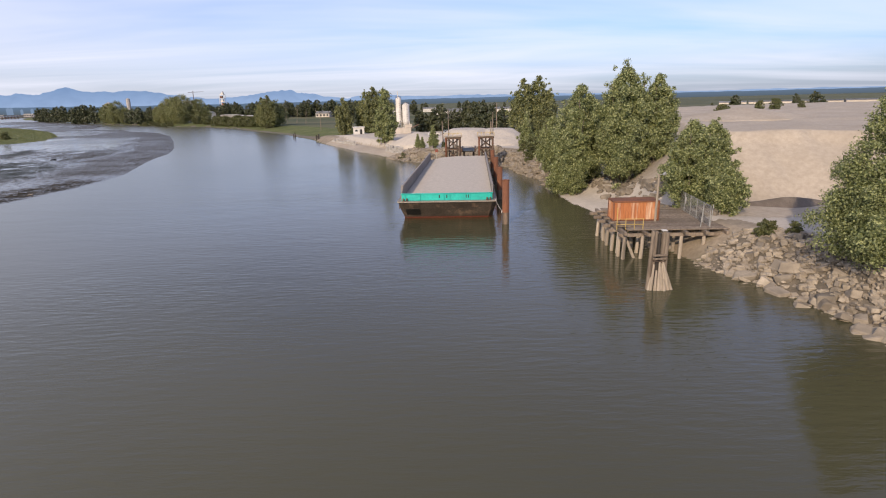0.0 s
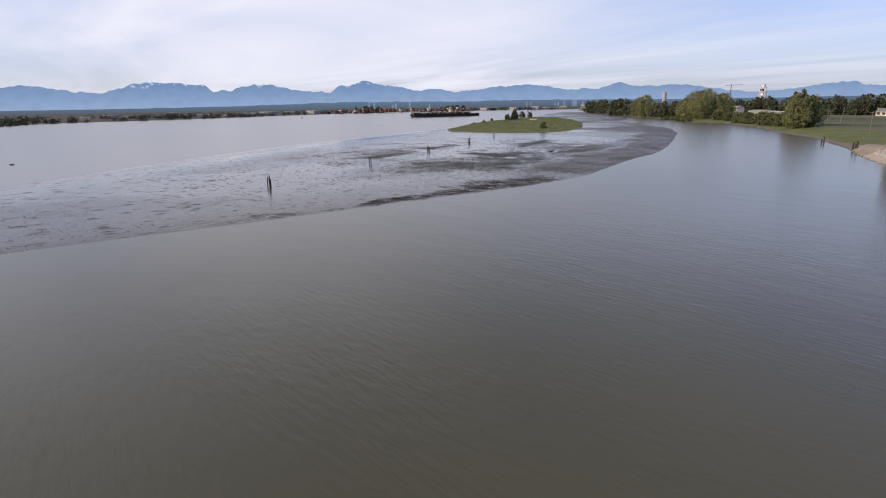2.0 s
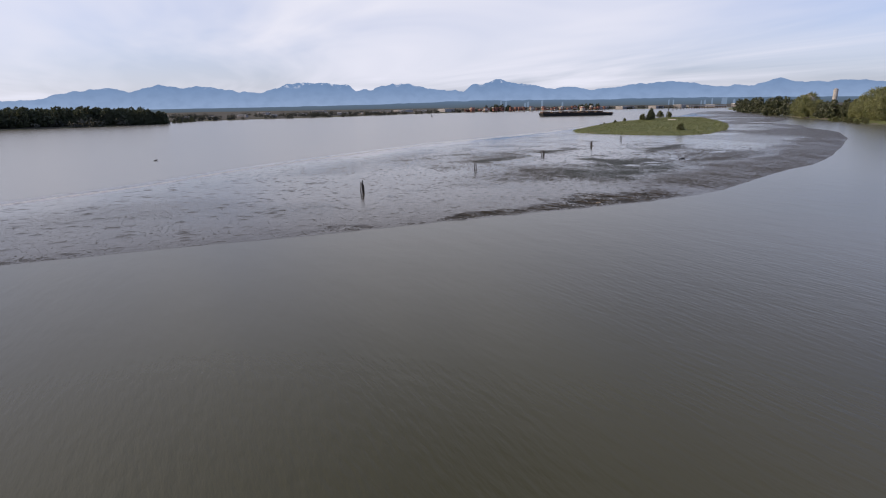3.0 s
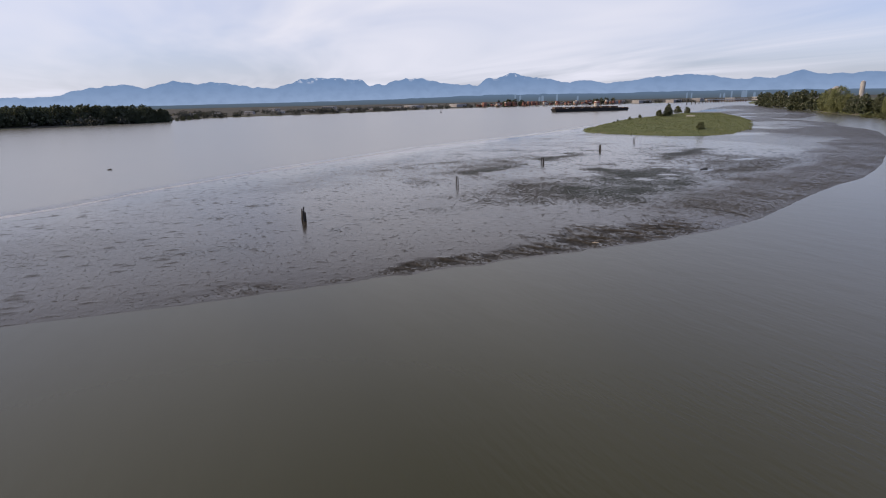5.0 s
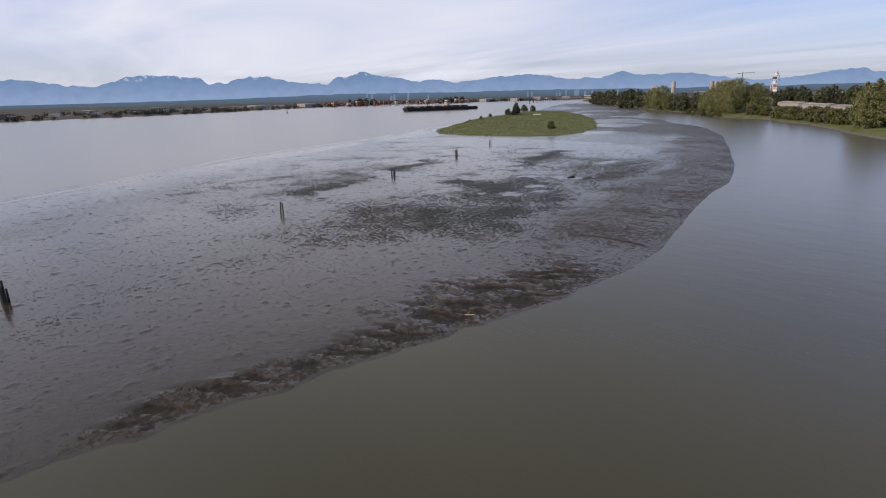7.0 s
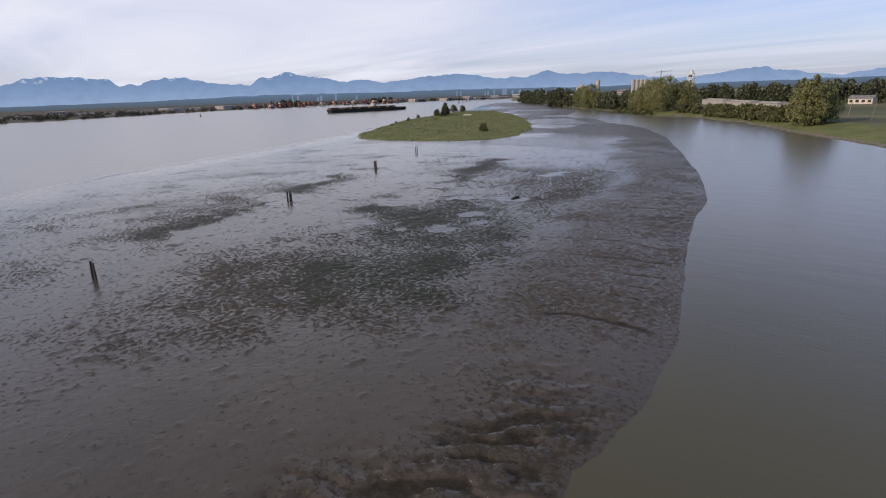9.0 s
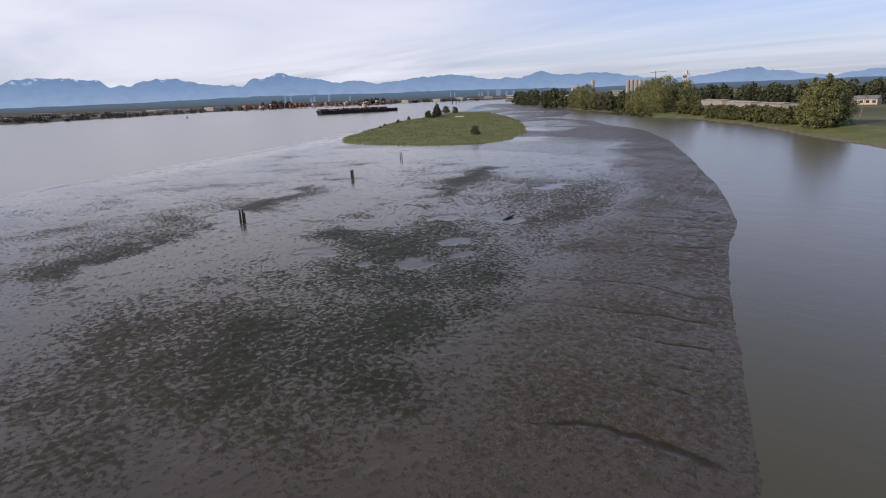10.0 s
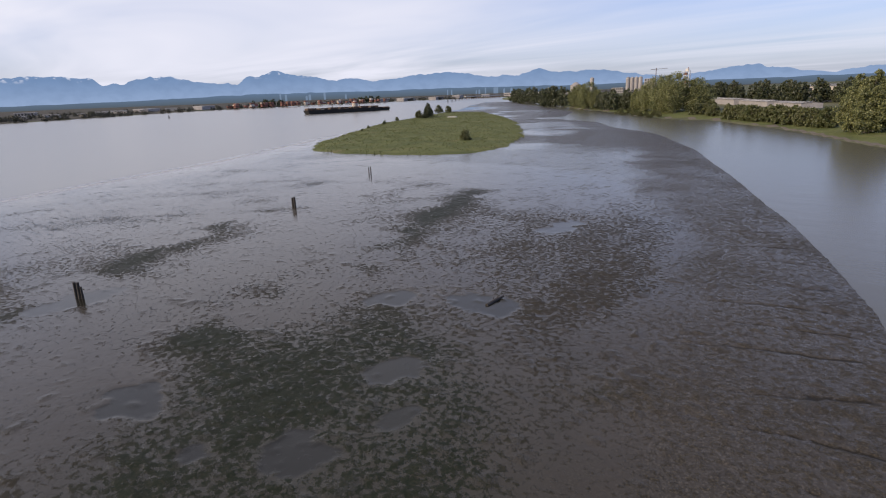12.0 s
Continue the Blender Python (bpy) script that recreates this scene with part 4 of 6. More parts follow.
# large trees on the near bank, each grown on its own
BIG = "tall green cottonwood tree with dense leaves on the bank"
for x, y, top, wide, base, n, seed, shape in (
        (19.4, 113, 11.5, 6.5, 0.6, 16000, 2, "tall"), (20.4, 96, 16.8, 8.4, 0.6, 34000, 3, "tall"), (18.6, 91, 14.0, 5.6, 0.5, 20000, 4, "tall"),
        (25.3, 88.5, 17.9, 10.2, 1.2, 50000, 5, "tall"), (30.4, 89, 13.2, 6.6, 0.4, 24000, 6, "tall"), (22.6, 99, 14.0, 7.5, 0.8, 16000, 7, "tall"),
        (17.8, 93.5, 7.5, 6.0, 0.2, 16000, 9, "shrub"), (29.0, 92, 10.0, 7.0, 0.6, 14000, 8, "tall")):
    t = make_tree("cottonwood_tree", seed, top, wide, base, int(n * 1.7), 0.215, LEAF_NEAR, shape, 300, 2, BIG)
    first(t, x, y, height(x, y), 1.0, seed * 40.0, "cottonwoods on the bank")
for x, y, top, wide, seed in ((25.7, 66.0, 10.4, 6.0, 11), (28.8, 67.5, 9.6, 5.4, 12), (27.6, 61.0, 5.2, 4.2, 13)):
    t = make_tree("willow_tree", seed, top, wide, 0.2, 44000 if top > 6 else 16000, 0.175, LEAF_NEAR, "tall", 260, 3, "bushy light green young tree behind the timber dock")
    first(t, x, y, height(x, y), 1.0, seed * 30.0, "young trees behind the dock")
for x, y, top, wide, seed in ((28.4, 41.0, 14.4, 8.0, 21), (33.4, 43.0, 13.6, 8.0, 22)):
    t = make_tree("riverside_poplar", seed, top, wide, 1.2, 76000, 0.14, LEAF_NEAR, "poplar", 330, 2, "leafy green poplar growing out of the riprap rocks")
    first(t, x, y, height(x, y), 1.0, seed * 30.0, "poplars on the riprap")

# trees about the gravel yard and on the grass bank
MID = [make_tree("bank_tree", 40 + i, 20.0, w, 1.0, 20000, 0.42, LEAF_MID, sh, 230, 1, "broad green broadleaf tree on the river bank")
       for i, (w, sh) in enumerate(((10.5, "tall"), (15.0, "round"), (18.0, "spread")))]
spots = [(-45, 258, 0.84, 0), (-36, 266, 0.95, 0), (-31.5, 258, 1.02, 0), (-28, 262, 0.98, 1), 
         (28, 206, 1.0, 0), (34, 208, 1.05, 0), (22.5, 152, 0.42, 0),
         (-119, 396, 1.12, 0), (-125, 404, 1.06, 0), (-117, 405, 0.95, 1),
         (-241, 540, 1.36, 2), (-252, 552, 1.32, 1), (-228, 546, 1.15, 1), (-264, 566, 1.25, 2), (-276, 574, 1.0, 1), (-288, 586, 0.85, 0),
         (-358, 641, 1.28, 2), (-346, 636, 0.9, 1), (-386, 676, 1.2, 1), (-401, 690, 1.1, 0)]
used_proto = set()
for x, y, k, i in spots:
    if i not in used_proto:
        used_proto.add(i)
        first(MID[i], x, y, height(x, y) - 0.1, k, 0, "trees along the bank")
    else:
        put_tree(MID[i], x, y, None, k, None, "", "trees along the bank")

DARK = [make_tree("dark_tree", 60 + i, 18.0, w, 0.5, 2600, 1.2, LEAF_DARK, sh, 75, 1, "dark green tree in a far wood")
        for i, (w, sh) in enumerate(((11.0, "round"), (14.0, "spread"), (8.0, "tall")))]
dark_first = set()


def wood(points, group, lo=0.8, hi=1.2, kinds=(0, 1, 2)):
    for x, y in points:
        i = random.choice(kinds)
        k = random.uniform(lo, hi)
        if i not in dark_first:
            dark_first.add(i)
            first(DARK[i], x, y, height(x, y) - 0.1, k, 0, group)
        else:
            put_tree(DARK[i], x, y, None, k, None, "", group)


def scatter(ax, ay, bx, by, n, wide):
    dx, dy = bx - ax, by - ay
    length = math.hypot(dx, dy)
    for j in range(n):
        t, o = (j + random.random()) / n, random.uniform(-wide, wide)
        yield ax + dx * t - dy / length * o, ay + dy * t + dx / length * o


wood(scatter(-300, 735, -100, 672, 44, 22), "dark wood behind the bank", 0.8, 1.12, (0, 1))
wood(scatter(-115, 640, -30, 600, 9, 34), "dark wood behind the bank", 0.55, 0.95, (0, 1))
wood(scatter(-60, 900, 150, 820, 14, 40), "dark wood behind the bank", 0.5, 0.9)
wood(scatter(-4, 262, 26, 252, 9, 6), "trees behind the gravel yard", 0.5, 0.75, (0, 1))
wood(scatter(-13, 262, -6, 258, 2, 3), "trees behind the gravel yard", 0.45, 0.55, (0, 1))
wood(scatter(-735, 1050, -420, 712, 20, 14), "trees on the far grass bank", 1.0, 1.4, (0, 1))
wood(scatter(-335, 632, -285, 590, 12, 8), "trees on the far grass bank", 0.75, 1.0, (0, 1))
wood(scatter(-752, -160, -850, 48, 110, 18), "dark trees on the far shore", 0.95, 1.25, (0, 1))
wood(scatter(-740, -420, -755, -170, 22, 18), "dark trees on the far shore", 0.9, 1.25, (0, 2))
wood(scatter(-880, 60, -985, 100, 10, 8), "dark trees on the far shore", 0.3, 0.5, (0, 1))
wood(scatter(-1360, 870, -1420, 980, 10, 10), "trees by the container terminal", 0.8, 1.1, (0, 1))
wood(scatter(-1340, 1150, -1340, 1260, 10, 12), "trees by the container terminal", 0.8, 1.1, (0, 1))
wood(scatter(60, 420, 420, 330, 14, 30), "trees beyond the sand plateau", 0.4, 0.8)
wood(scatter(-40, 470, 60, 430, 9, 40), "trees in the fields", 0.3, 0.5)

SHRUB = make_tree("shrub", 80, 8.0, 8.5, 0.2, 2600, 0.65, LEAF_SHRUB, "shrub", 60, 3, "dense yellow-green shrub in a hedge on the bank", "shrub")
for x, y, k, lab in ((70, 148, 0.34, 0), (73, 151, 0.3, 0), (96, 176, 0.36, 0), (102, 178, 0.45, 0), (118, 190, 0.3, 0), (17.2, 127, 0.3, 1), (18.4, 131, 0.42, 1), (19.6, 136, 0.45, 1), (18.0, 140, 0.35, 1), (20.5, 128, 0.3, 1)):
    put_tree(SHRUB, x, y, None, k, None, "dark tangled shrub on the rocky bank" if lab else "low green shrub on the sand plateau", "shrubs on the bank and plateau")
CONE = make_tree("poplar_tree", 91, 18.0, 8.0, 0.3, 26000, 0.36, LEAF_NEAR, "poplar", 220, 2, "yellow-green conical poplar beside the gravel heap")
first(CONE, -20.8, 194, height(-20.8, 194) - 0.1, 1.0, 0, "poplars in the yard")
for x, y, k in ((19.6, 147.0, 0.52), (-4.4, 160.5, 0.37), (-8.8, 162.0, 0.25), (-7.5, 160, 0.2)):
    put_tree(CONE, x, y, None, k, None, "slender yellow-green young poplar on the bank", "poplars in the yard")
for x, y, k in ((-421, 485, 0.66), (-415, 478, 0.5), (-427, 492, 0.58), (-432, 500, 0.42), (-411, 470, 0.3)):
    put_tree(DARK[0], x, y, 1.0, k, None, "rounded dark green tree on the grass island", "trees on the island")
shrub_spots = list(scatter(-192, 492, -146, 436, 22, 3.0)) + list(scatter(-225, 520, -200, 500, 7, 4)) + list(scatter(-146, 436, -134, 420, 5, 3))
for j, (x, y) in enumerate(shrub_spots):
    if j == 0:
        first(SHRUB, x, y, height(x, y), 0.95, 0, "hedge on the bank")
    else:
        put_tree(SHRUB, x, y, None, random.uniform(0.75, 1.05), None, "", "hedge on the bank")
for x, y, k in list((x, y, random.uniform(0.3, 0.6)) for x, y in scatter(-300, 572, -236, 505, 16, 5)) + [(-13, 160, 0.22), (-1.5, 158, 0.22)]:
    put_tree(SHRUB, x, y, None, k, None, "low green shrub on the river bank", "low shrubs on the bank")
for x, y, k in ((26.0, 51.0, 0.2), (28.5, 50.5, 0.15), (27.3, 52.0, 0.14)):
    put_tree(SHRUB, x, y, None, k, None, "small green weed bush among the rocks", "bushes among the rocks")
for x, y, z, k in ((-245.7, 322.0, 1.0, 0.55), (-486, 570, 1.2, 0.9), (-470, 566, 1.2, 0.8),
                   (-425, 478, 1.0, 0.75), (-430, 484, 1.0, 0.5), (-411, 440, 1.0, 0.36), (-384, 402, 1.0, 0.26), (-392, 410, 1.0, 0.28), (-365, 372, 1.0, 0.2), (-345, 350, 1.0, 0.18)):
    put_tree(SHRUB, x, y, z, k, None, "green bush growing on the grass island", "bushes on the island")

# ---- the gravel barge ----
def loft(levels):
    """A closed skin through rings of equal size."""
    bm = bmesh.new()
    rings = [[bm.verts.new(p) for p in ring] for ring in levels]
    n = len(rings[0])
    for a, b in zip(rings, rings[1:]):
        for i in range(n):
            bm.faces.new((a[i], a[(i + 1) % n], b[(i + 1) % n], b[i]))
    bm.faces.new(rings[0][::-1])
    bm.faces.new(rings[-1])
    return bm


def deck_ring(hw, y0, y1, z, cut=0.5):
    return [(-hw + cut, y0, z), (hw - cut, y0, z), (hw, y0 + cut, z), (hw, y1 - cut, z), (hw - cut, y1, z), (-hw + cut, y1, z), (-hw, y1 - cut, z), (-hw, y0 + cut, z)]


BARGE_L = 53.0
barge = thing("gravel_barge", -2.45, 75.0, 0.0, -3.9, "rusty flat gravel barge with teal bow board and grey bulwarks", "barge")
part("hull", loft([deck_ring(5.9, 4.4, BARGE_L - 4, -1.0), deck_ring(6.1, 2.9, BARGE_L - 3, 0.0), deck_ring(6.45, 1.25, BARGE_L - 1, 1.6), deck_ring(6.6, 0.15, BARGE_L, 2.62)]), HULL, barge, "dark tarred hull streaked with rust")
part("boot_topping", loft([deck_ring(6.105, 2.88, BARGE_L - 2.9, 0.0), deck_ring(6.155, 2.66, BARGE_L - 2.8, 0.22)]), BOOT, barge, "red waterline stripe")
part("deck", loft([deck_ring(6.68, 0.02, BARGE_L, 2.62), deck_ring(6.70, 0.0, BARGE_L, 2.80)]), BULWARK, barge)
bm = bmesh.new()
box(bm, (0, -0.05, 2.74), (13.1, 0.10, 0.11), 0, 0.02)
part("bow_fender", bm, PILE_WOOD, barge, "pale scuffed timber fender along the bow")
bm = bmesh.new()
for side in (-1, 1):
    for k in range(26):
        box(bm, (side * 6.56, 1.6 + k * 2.0, 2.05), (0.14, 0.16, 1.0), 0, 0.02)
part("rubbing_strake", bm, STEEL, barge)
for side in (-1, 1):
    bm = bmesh.new()
    x = side * 6.12
    h = 1.75
    sec = [(x - 0.08, 0.9, 2.8), (x + 0.08, 0.9, 2.8), (x + 0.08, 0.9, 3.75), (x - 0.08, 0.9, 3.75)]
    mid = [(x - 0.08, 2.6, 2.8), (x + 0.08, 2.6, 2.8), (x + 0.08, 2.6, 2.8 + h), (x - 0.08, 2.6, 2.8 + h)]
    end = [(x - 0.08, BARGE_L - 1, 2.8), (x + 0.08, BARGE_L - 1, 2.8), (x + 0.08, BARGE_L - 1, 2.8 + h), (x - 0.08, BARGE_L - 1, 2.8 + h)]
    bw = part("bulwark", loft([sec, mid, end]), BULWARK, barge, "grey steel side bulwark")
    cap = bmesh.new()
    box(cap, (x, (2.6 + BARGE_L - 1) / 2, 2.8 + h + 0.05), (0.30, BARGE_L - 3.6, 0.10), 0, 0.03)
    part("cap_rail", cap, BULWARK, bw)
    for k in range(17):
        st = bmesh.new()
        box(st, (x + side * 0.19, 3.0 + k * 3.0, 2.8 + h / 2), (0.22, 0.10, h - 0.1), 0, 0.02)
        part("stiffener", st, BULWARK, bw)
bm = bmesh.new()
box(bm, (0, 0.75, 3.26), (12.2, 0.16, 0.92), 0, 0.03)
bow = part("bow_board", bm, TEAL, barge, "bright teal painted bow board")
bm = bmesh.new()
box(bm, (0, 0.72, 3.74), (12.4, 0.30, 0.10), 0, 0.03)
part("cap_rail", bm, TEAL, bow)
for x in (-5.6, -3.6, -0.4, 0.4, 3.1, 5.7):
    bm = bmesh.new()
    box(bm, (x, 0.62, 3.24), (0.12, 0.12, 0.84), 0, 0.02)
    part("stiffener", bm, TEAL, bow)
for x, w in ((-1.0, 0.16), (0.0, 0.13), (2.6, 0.12), (2.9, 0.12)):
    bm = bmesh.new()
    box(bm, (x, 0.66, 3.34), (w, 0.02, 0.42), 0)
    part("dark_mark", bm, BLACK, bow, "dark unreadable mark")
# black plate laid on the bow, standing in for the recess's shaded inside
bm = bmesh.new()
bmesh.ops.create_cube(bm, size=1.0, matrix=pose(-4.7, 1.69, 1.13, -44, 0, 0) @ Matrix.Diagonal((1.9, 1.35, 0.10, 1)))
part("bow_opening", bm, BLACK, barge, "black plate painting the dark of a square opening in the bow")
bm = bmesh.new()
for k in range(9):
    rod(bm, (-5.8 + k * 1.45, 1.02, 1.92), (-5.8 + k * 1.45, 0.24, 2.58), 0.04, 0.04, 6)
part("bow_frame", bm, HULL, barge)
for x in (-5.6, 5.6):
    b = bmesh.new()
    for dx in (-0.22, 0.22):
        rod(b, (x + dx, 0.35, 2.8), (x + dx, 0.35, 3.2), 0.10, 0.11, 10)
    box(b, (x, 0.35, 2.84), (0.8, 0.35, 0.06), 0, 0.01)
    part("bollard", b, STEEL, barge)
# the load, heaped a little towards the middle
lx, ly = np.meshgrid(np.linspace(-6.0, 6.0, 60), np.linspace(0.85, BARGE_L - 1.2, 200))
lz = 3.42 + 0.032 * (lx + 6) + 0.16 * np.exp(-(lx / 3.6) ** 2) + 0.02 * fractal_noise(lx, ly, 8.0, 91.0, 2) - 0.35 * smooth_step(-lx, 3.2, 6.0)
l_me, _ = grid_mesh(lx, ly, lz, None, GRAVEL)
load = obj("gravel_load", l_me)
load.matrix_world = barge.matrix_basis.copy()
tagged(load, "grey-brown gravel heaped level in the barge hold", "gravel")

# ---- steel mooring piles ----
for k, (x, y, top) in enumerate(((5.15, 72.8, 5.75), (6.5, 91.6, 5.2), (7.55, 107.0, 5.3), (8.4, 122.0, 5.3))):
    p = thing("mooring_pile", x, y, 0, k * 50.0, "tall rusty steel pipe pile standing in the river", "pile", "mooring piles by the barge")
    bm = bmesh.new()
    rod(bm, (0, 0, -3), (0, 0, top), 0.455, 0.455, 28)
    pipe = part("pipe", bm, RUST, p, "rust-red steel pipe", True)
    pipe.data.polygons.foreach_set("use_smooth", [len(f.vertices) == 4 for f in pipe.data.polygons])
    bm = bmesh.new()
    rod(bm, (0, 0, -0.5), (0, 0, 1.55), 0.461, 0.459, 28)
    part("tide_band", bm, HULL, p, "muddy brown band below high water")
    bm = bmesh.new()
    rod(bm, (0, 0, top - 0.09), (0, 0, top + 0.03), 0.475, 0.475, 28)
    part("collar", bm, RUST, p)
rope = thing("mooring_rope", 0, 0, 0, 0, "slack white mooring rope from the barge to a pile", "rope")
bm = bmesh.new()
a, b = Vector((4.0, 75.0, 3.0)), Vector((4.75, 72.9, 1.6))
pts = [a.lerp(b, t / 8) - Vector((0, 0, 0.18 * math.sin(math.pi * t / 8))) for t in range(9)]
for u, v in zip(pts, pts[1:]):
    rod(bm, u, v, 0.022, 0.022, 6)
part("line", bm, WHITE, rope)
bm = bmesh.new()
rod(bm, (4.72, 72.9, 1.45), (4.72, 72.9, 1.72), 0.10, 0.10, 8)
part("knot", bm, WHITE, rope)

# ---- loading towers behind the barge ----
def loading_tower(x, y, turn):
    t = thing("loading_tower", x, y, 0, turn, "dark rusty steel trestle tower with a yellow railed top", "tower", "loading towers")
    w, d, top = 1.65, 1.5, 7.6
    for sx in (-1, 1):
        for sy in (-1, 1):
            bm = bmesh.new()
            rod(bm, (sx * w, sy * d, -2), (sx * w * 0.96, sy * d, top), 0.2, 0.2, 10)
            part("leg", bm, RUST if sx * sy > 0 else STEEL, t)
    for z0, z1 in ((2.2, 4.8), (4.8, 7.3)):
        for sy in (-1, 1):
            for s in (-1, 1):
                bm = bmesh.new()
                rod(bm, (-w * s, sy * d, z0), (w * s, sy * d, z1), 0.09, 0.09, 6)
                part("brace", bm, STEEL, t)
        for sx in (-1, 1):
            bm = bmesh.new()
            rod(bm, (sx * w, -d, z0), (sx * w, d, z1), 0.09, 0.09, 6)
            part("brace", bm, STEEL, t)
    for z in (2.2, 4.8, 7.3):
        for sy in (-1, 1):
            bm = bmesh.new()
            box(bm, (0, sy * d, z), (2 * w + 0.5, 0.25, 0.3), 0, 0.02)
            part("beam", bm, STEEL, t)
    bm = bmesh.new()
    box(bm, (0, 0, top + 0.08), (2 * w + 0.9, 2 * d + 0.7, 0.18), 0, 0.02)
    part("platform", bm, PILE_WOOD, t, "pale timber platform")
    for sy in (-1, 1):
        bm = bmesh.new()
        for k in range(5):
            rod(bm, (-w - 0.3 + k * (2 * w + 0.6) / 4, sy * (d + 0.25), top + 0.15), (-w - 0.3 + k * (2 * w + 0.6) / 4, sy * (d + 0.25), top + 0.75), 0.03, 0.03, 6)
        rod(bm, (-w - 0.3, sy * (d + 0.25), top + 0.75), (w + 0.3, sy * (d + 0.25), top + 0.75), 0.035, 0.035, 6)
        part("railing", bm, YELLOW, t)
    for k in range(3):
        bm = bmesh.new()
        box(bm, (-0.9 + k * 0.9, 0.1, 4.9), (0.3, 0.3, 4.4), 0, 0.03)
        part("inner_post", bm, DARK_WOOD, t)
    return t


loading_tower(0.35, 134.0, -4)
loading_tower(8.1, 134.5, -4)
hop = thing("loading_ramp", 4.3, 139.0, 0, -4, "dark steel loading ramp between the two towers", "ramp")
for k in range(2):
    bm = bmesh.new()
    box(bm, (-1.6 + k * 3.2, 0, 4.3), (0.35, 9.0, 0.8), 0, 0.03)
    part("girder", bm, STEEL, hop)
bm = bmesh.new()
box(bm, (0, 0, 4.1), (3.2, 9.0, 0.25), 0, 0.02)
part("ramp_deck", bm, BLACK, hop)
for k in range(2):
    bm = bmesh.new()
    box(bm, (-1.2 + k * 2.4, 2.5, 1.8), (0.4, 0.4, 4.4), 0, 0.03)
    part("support", bm, STEEL, hop)
for x, y, h in ((-0.6, 136.5, 14.0), (10.0, 137.0, 13.0)):
    p = thing("thin_pole", x, y, 0, 0, "thin grey pole standing beside the loading tower", "pole", "poles at the loading towers")
    bm = bmesh.new()
    rod(bm, (0, 0, -1), (0, 0, h), 0.12, 0.08, 8)
    part("shaft", bm, TIMBER, p)

# ---- the timber dock ----
dock = thing("timber_dock", 13.4, 55.0, 0, -3.0, "weathered timber dock on round piles at the river bank", "dock")
for k in range(36):
    w = 0.29
    x0, x1 = (1.9 if k % 7 == 3 else 1.55) + random.uniform(-0.08, 0.08), 11.3 + random.uniform(-0.1, 0.15)
    bm = bmesh.new()
    box(bm, ((x0 + x1) / 2, 0.2 + k * 0.32, 2.95 + random.uniform(-0.012, 0.012)), (x1 - x0, w, 0.09), random.uniform(-0.3, 0.3), 0.012)
    part("plank", bm, TIMBER, dock)
for k in range(6):
    bm = bmesh.new()
    box(bm, (1.2 + k * 1.95, 5.7, 2.72), (0.28, 12.6, 0.34), 0, 0.02)
    part("stringer", bm, TIMBER, dock)
for k in range(6):
    bm = bmesh.new()
    box(bm, (5.8, 0.25 + k * 2.2, 2.42), (11.0 if k else 10.2, 0.32, 0.32), 0, 0.02)
    part("cap_beam", bm, TIMBER, dock)
for k in range(5):
    bm = bmesh.new()
    box(bm, (1.5, 1.4 + k * 2.0, 3.02), (1.8, 0.20, 0.22), random.uniform(-9, 9), 0.02)
    part("loose_beam", bm, TIMBER, dock)
for i in range(5):
    for k in range(6):
        x, y = 1.3 + i * 1.9 + random.uniform(-0.2, 0.2), 0.25 + k * 2.2 + random.uniform(-0.15, 0.15)
        if i > 2 and k > 3:
            continue
        bm = bmesh.new()
        rod(bm, (x + random.uniform(-0.25, 0.25), y + random.uniform(-0.2, 0.2), -2.5), (x, y, 2.3), 0.21, 0.17, 10)
        part("pile", bm, PILE_WOOD, dock)
for k in range(5):
    bm = bmesh.new()
    y = 1.2 + k * 2.2
    rod(bm, (1.0 + random.uniform(-0.2, 0.2), y, -2.5), (1.1, y, 2.4), 0.20, 0.17, 10)
    part("pile", bm, PILE_WOOD, dock)
bm = bmesh.new()
rod(bm, (2.6, 0.5, -0.4), (1.7, 1.2, 2.0), 0.16, 0.14, 9)
part("broken_pile", bm, PILE_WOOD, dock, "broken leaning pile")
rail = thing("yellow_railing", 13.4, 55.0, 2.98, -3.0, "worn yellow tube railing at the dock edge", "railing")
for k in range(4):
    bm = bmesh.new()
    rod(bm, (0.55 + k * 0.85, 0.3, 0), (0.55 + k * 0.85, 0.3, 1.05), 0.035, 0.035, 8)
    part("post", bm, YELLOW, rail)
for z in (0.5, 1.05):
    bm = bmesh.new()
    rod(bm, (0.5, 0.3, z), (3.15, 0.3, z), 0.032, 0.032, 8)
    part("rail", bm, YELLOW, rail)
bm = bmesh.new()
rod(bm, (0.55, 0.3, 0), (0.55, 0.3, 2.2), 0.04, 0.04, 8)
part("tall_post", bm, YELLOW, rail)

# rusty steel container on the dock
cont = thing("steel_container", 14.75, 59.0, 3.0, -3.0, "rusty orange corrugated steel container on the dock", "container")
CL, CW, CH = 4.75, 2.3, 2.1


def corrugated(length, h, depth, n):
    prof = []
    for k in range(n):
        u = length * k / n
        s = length / n
        prof += [(u, 0), (u + s * 0.35, 0), (u + s * 0.5, depth), (u + s * 0.85, depth)]
    prof.append((length, 0))
    bm = bmesh.new()
    for off in (0.0, 0.02):
        lo = [bm.verts.new((a, b + off, 0)) for a, b in prof]
        hi = [bm.verts.new((a, b + off, h)) for a, b in prof]
        for i in range(len(prof) - 1):
            bm.faces.new((lo[i], lo[i + 1], hi[i + 1], hi[i]))
    return bm


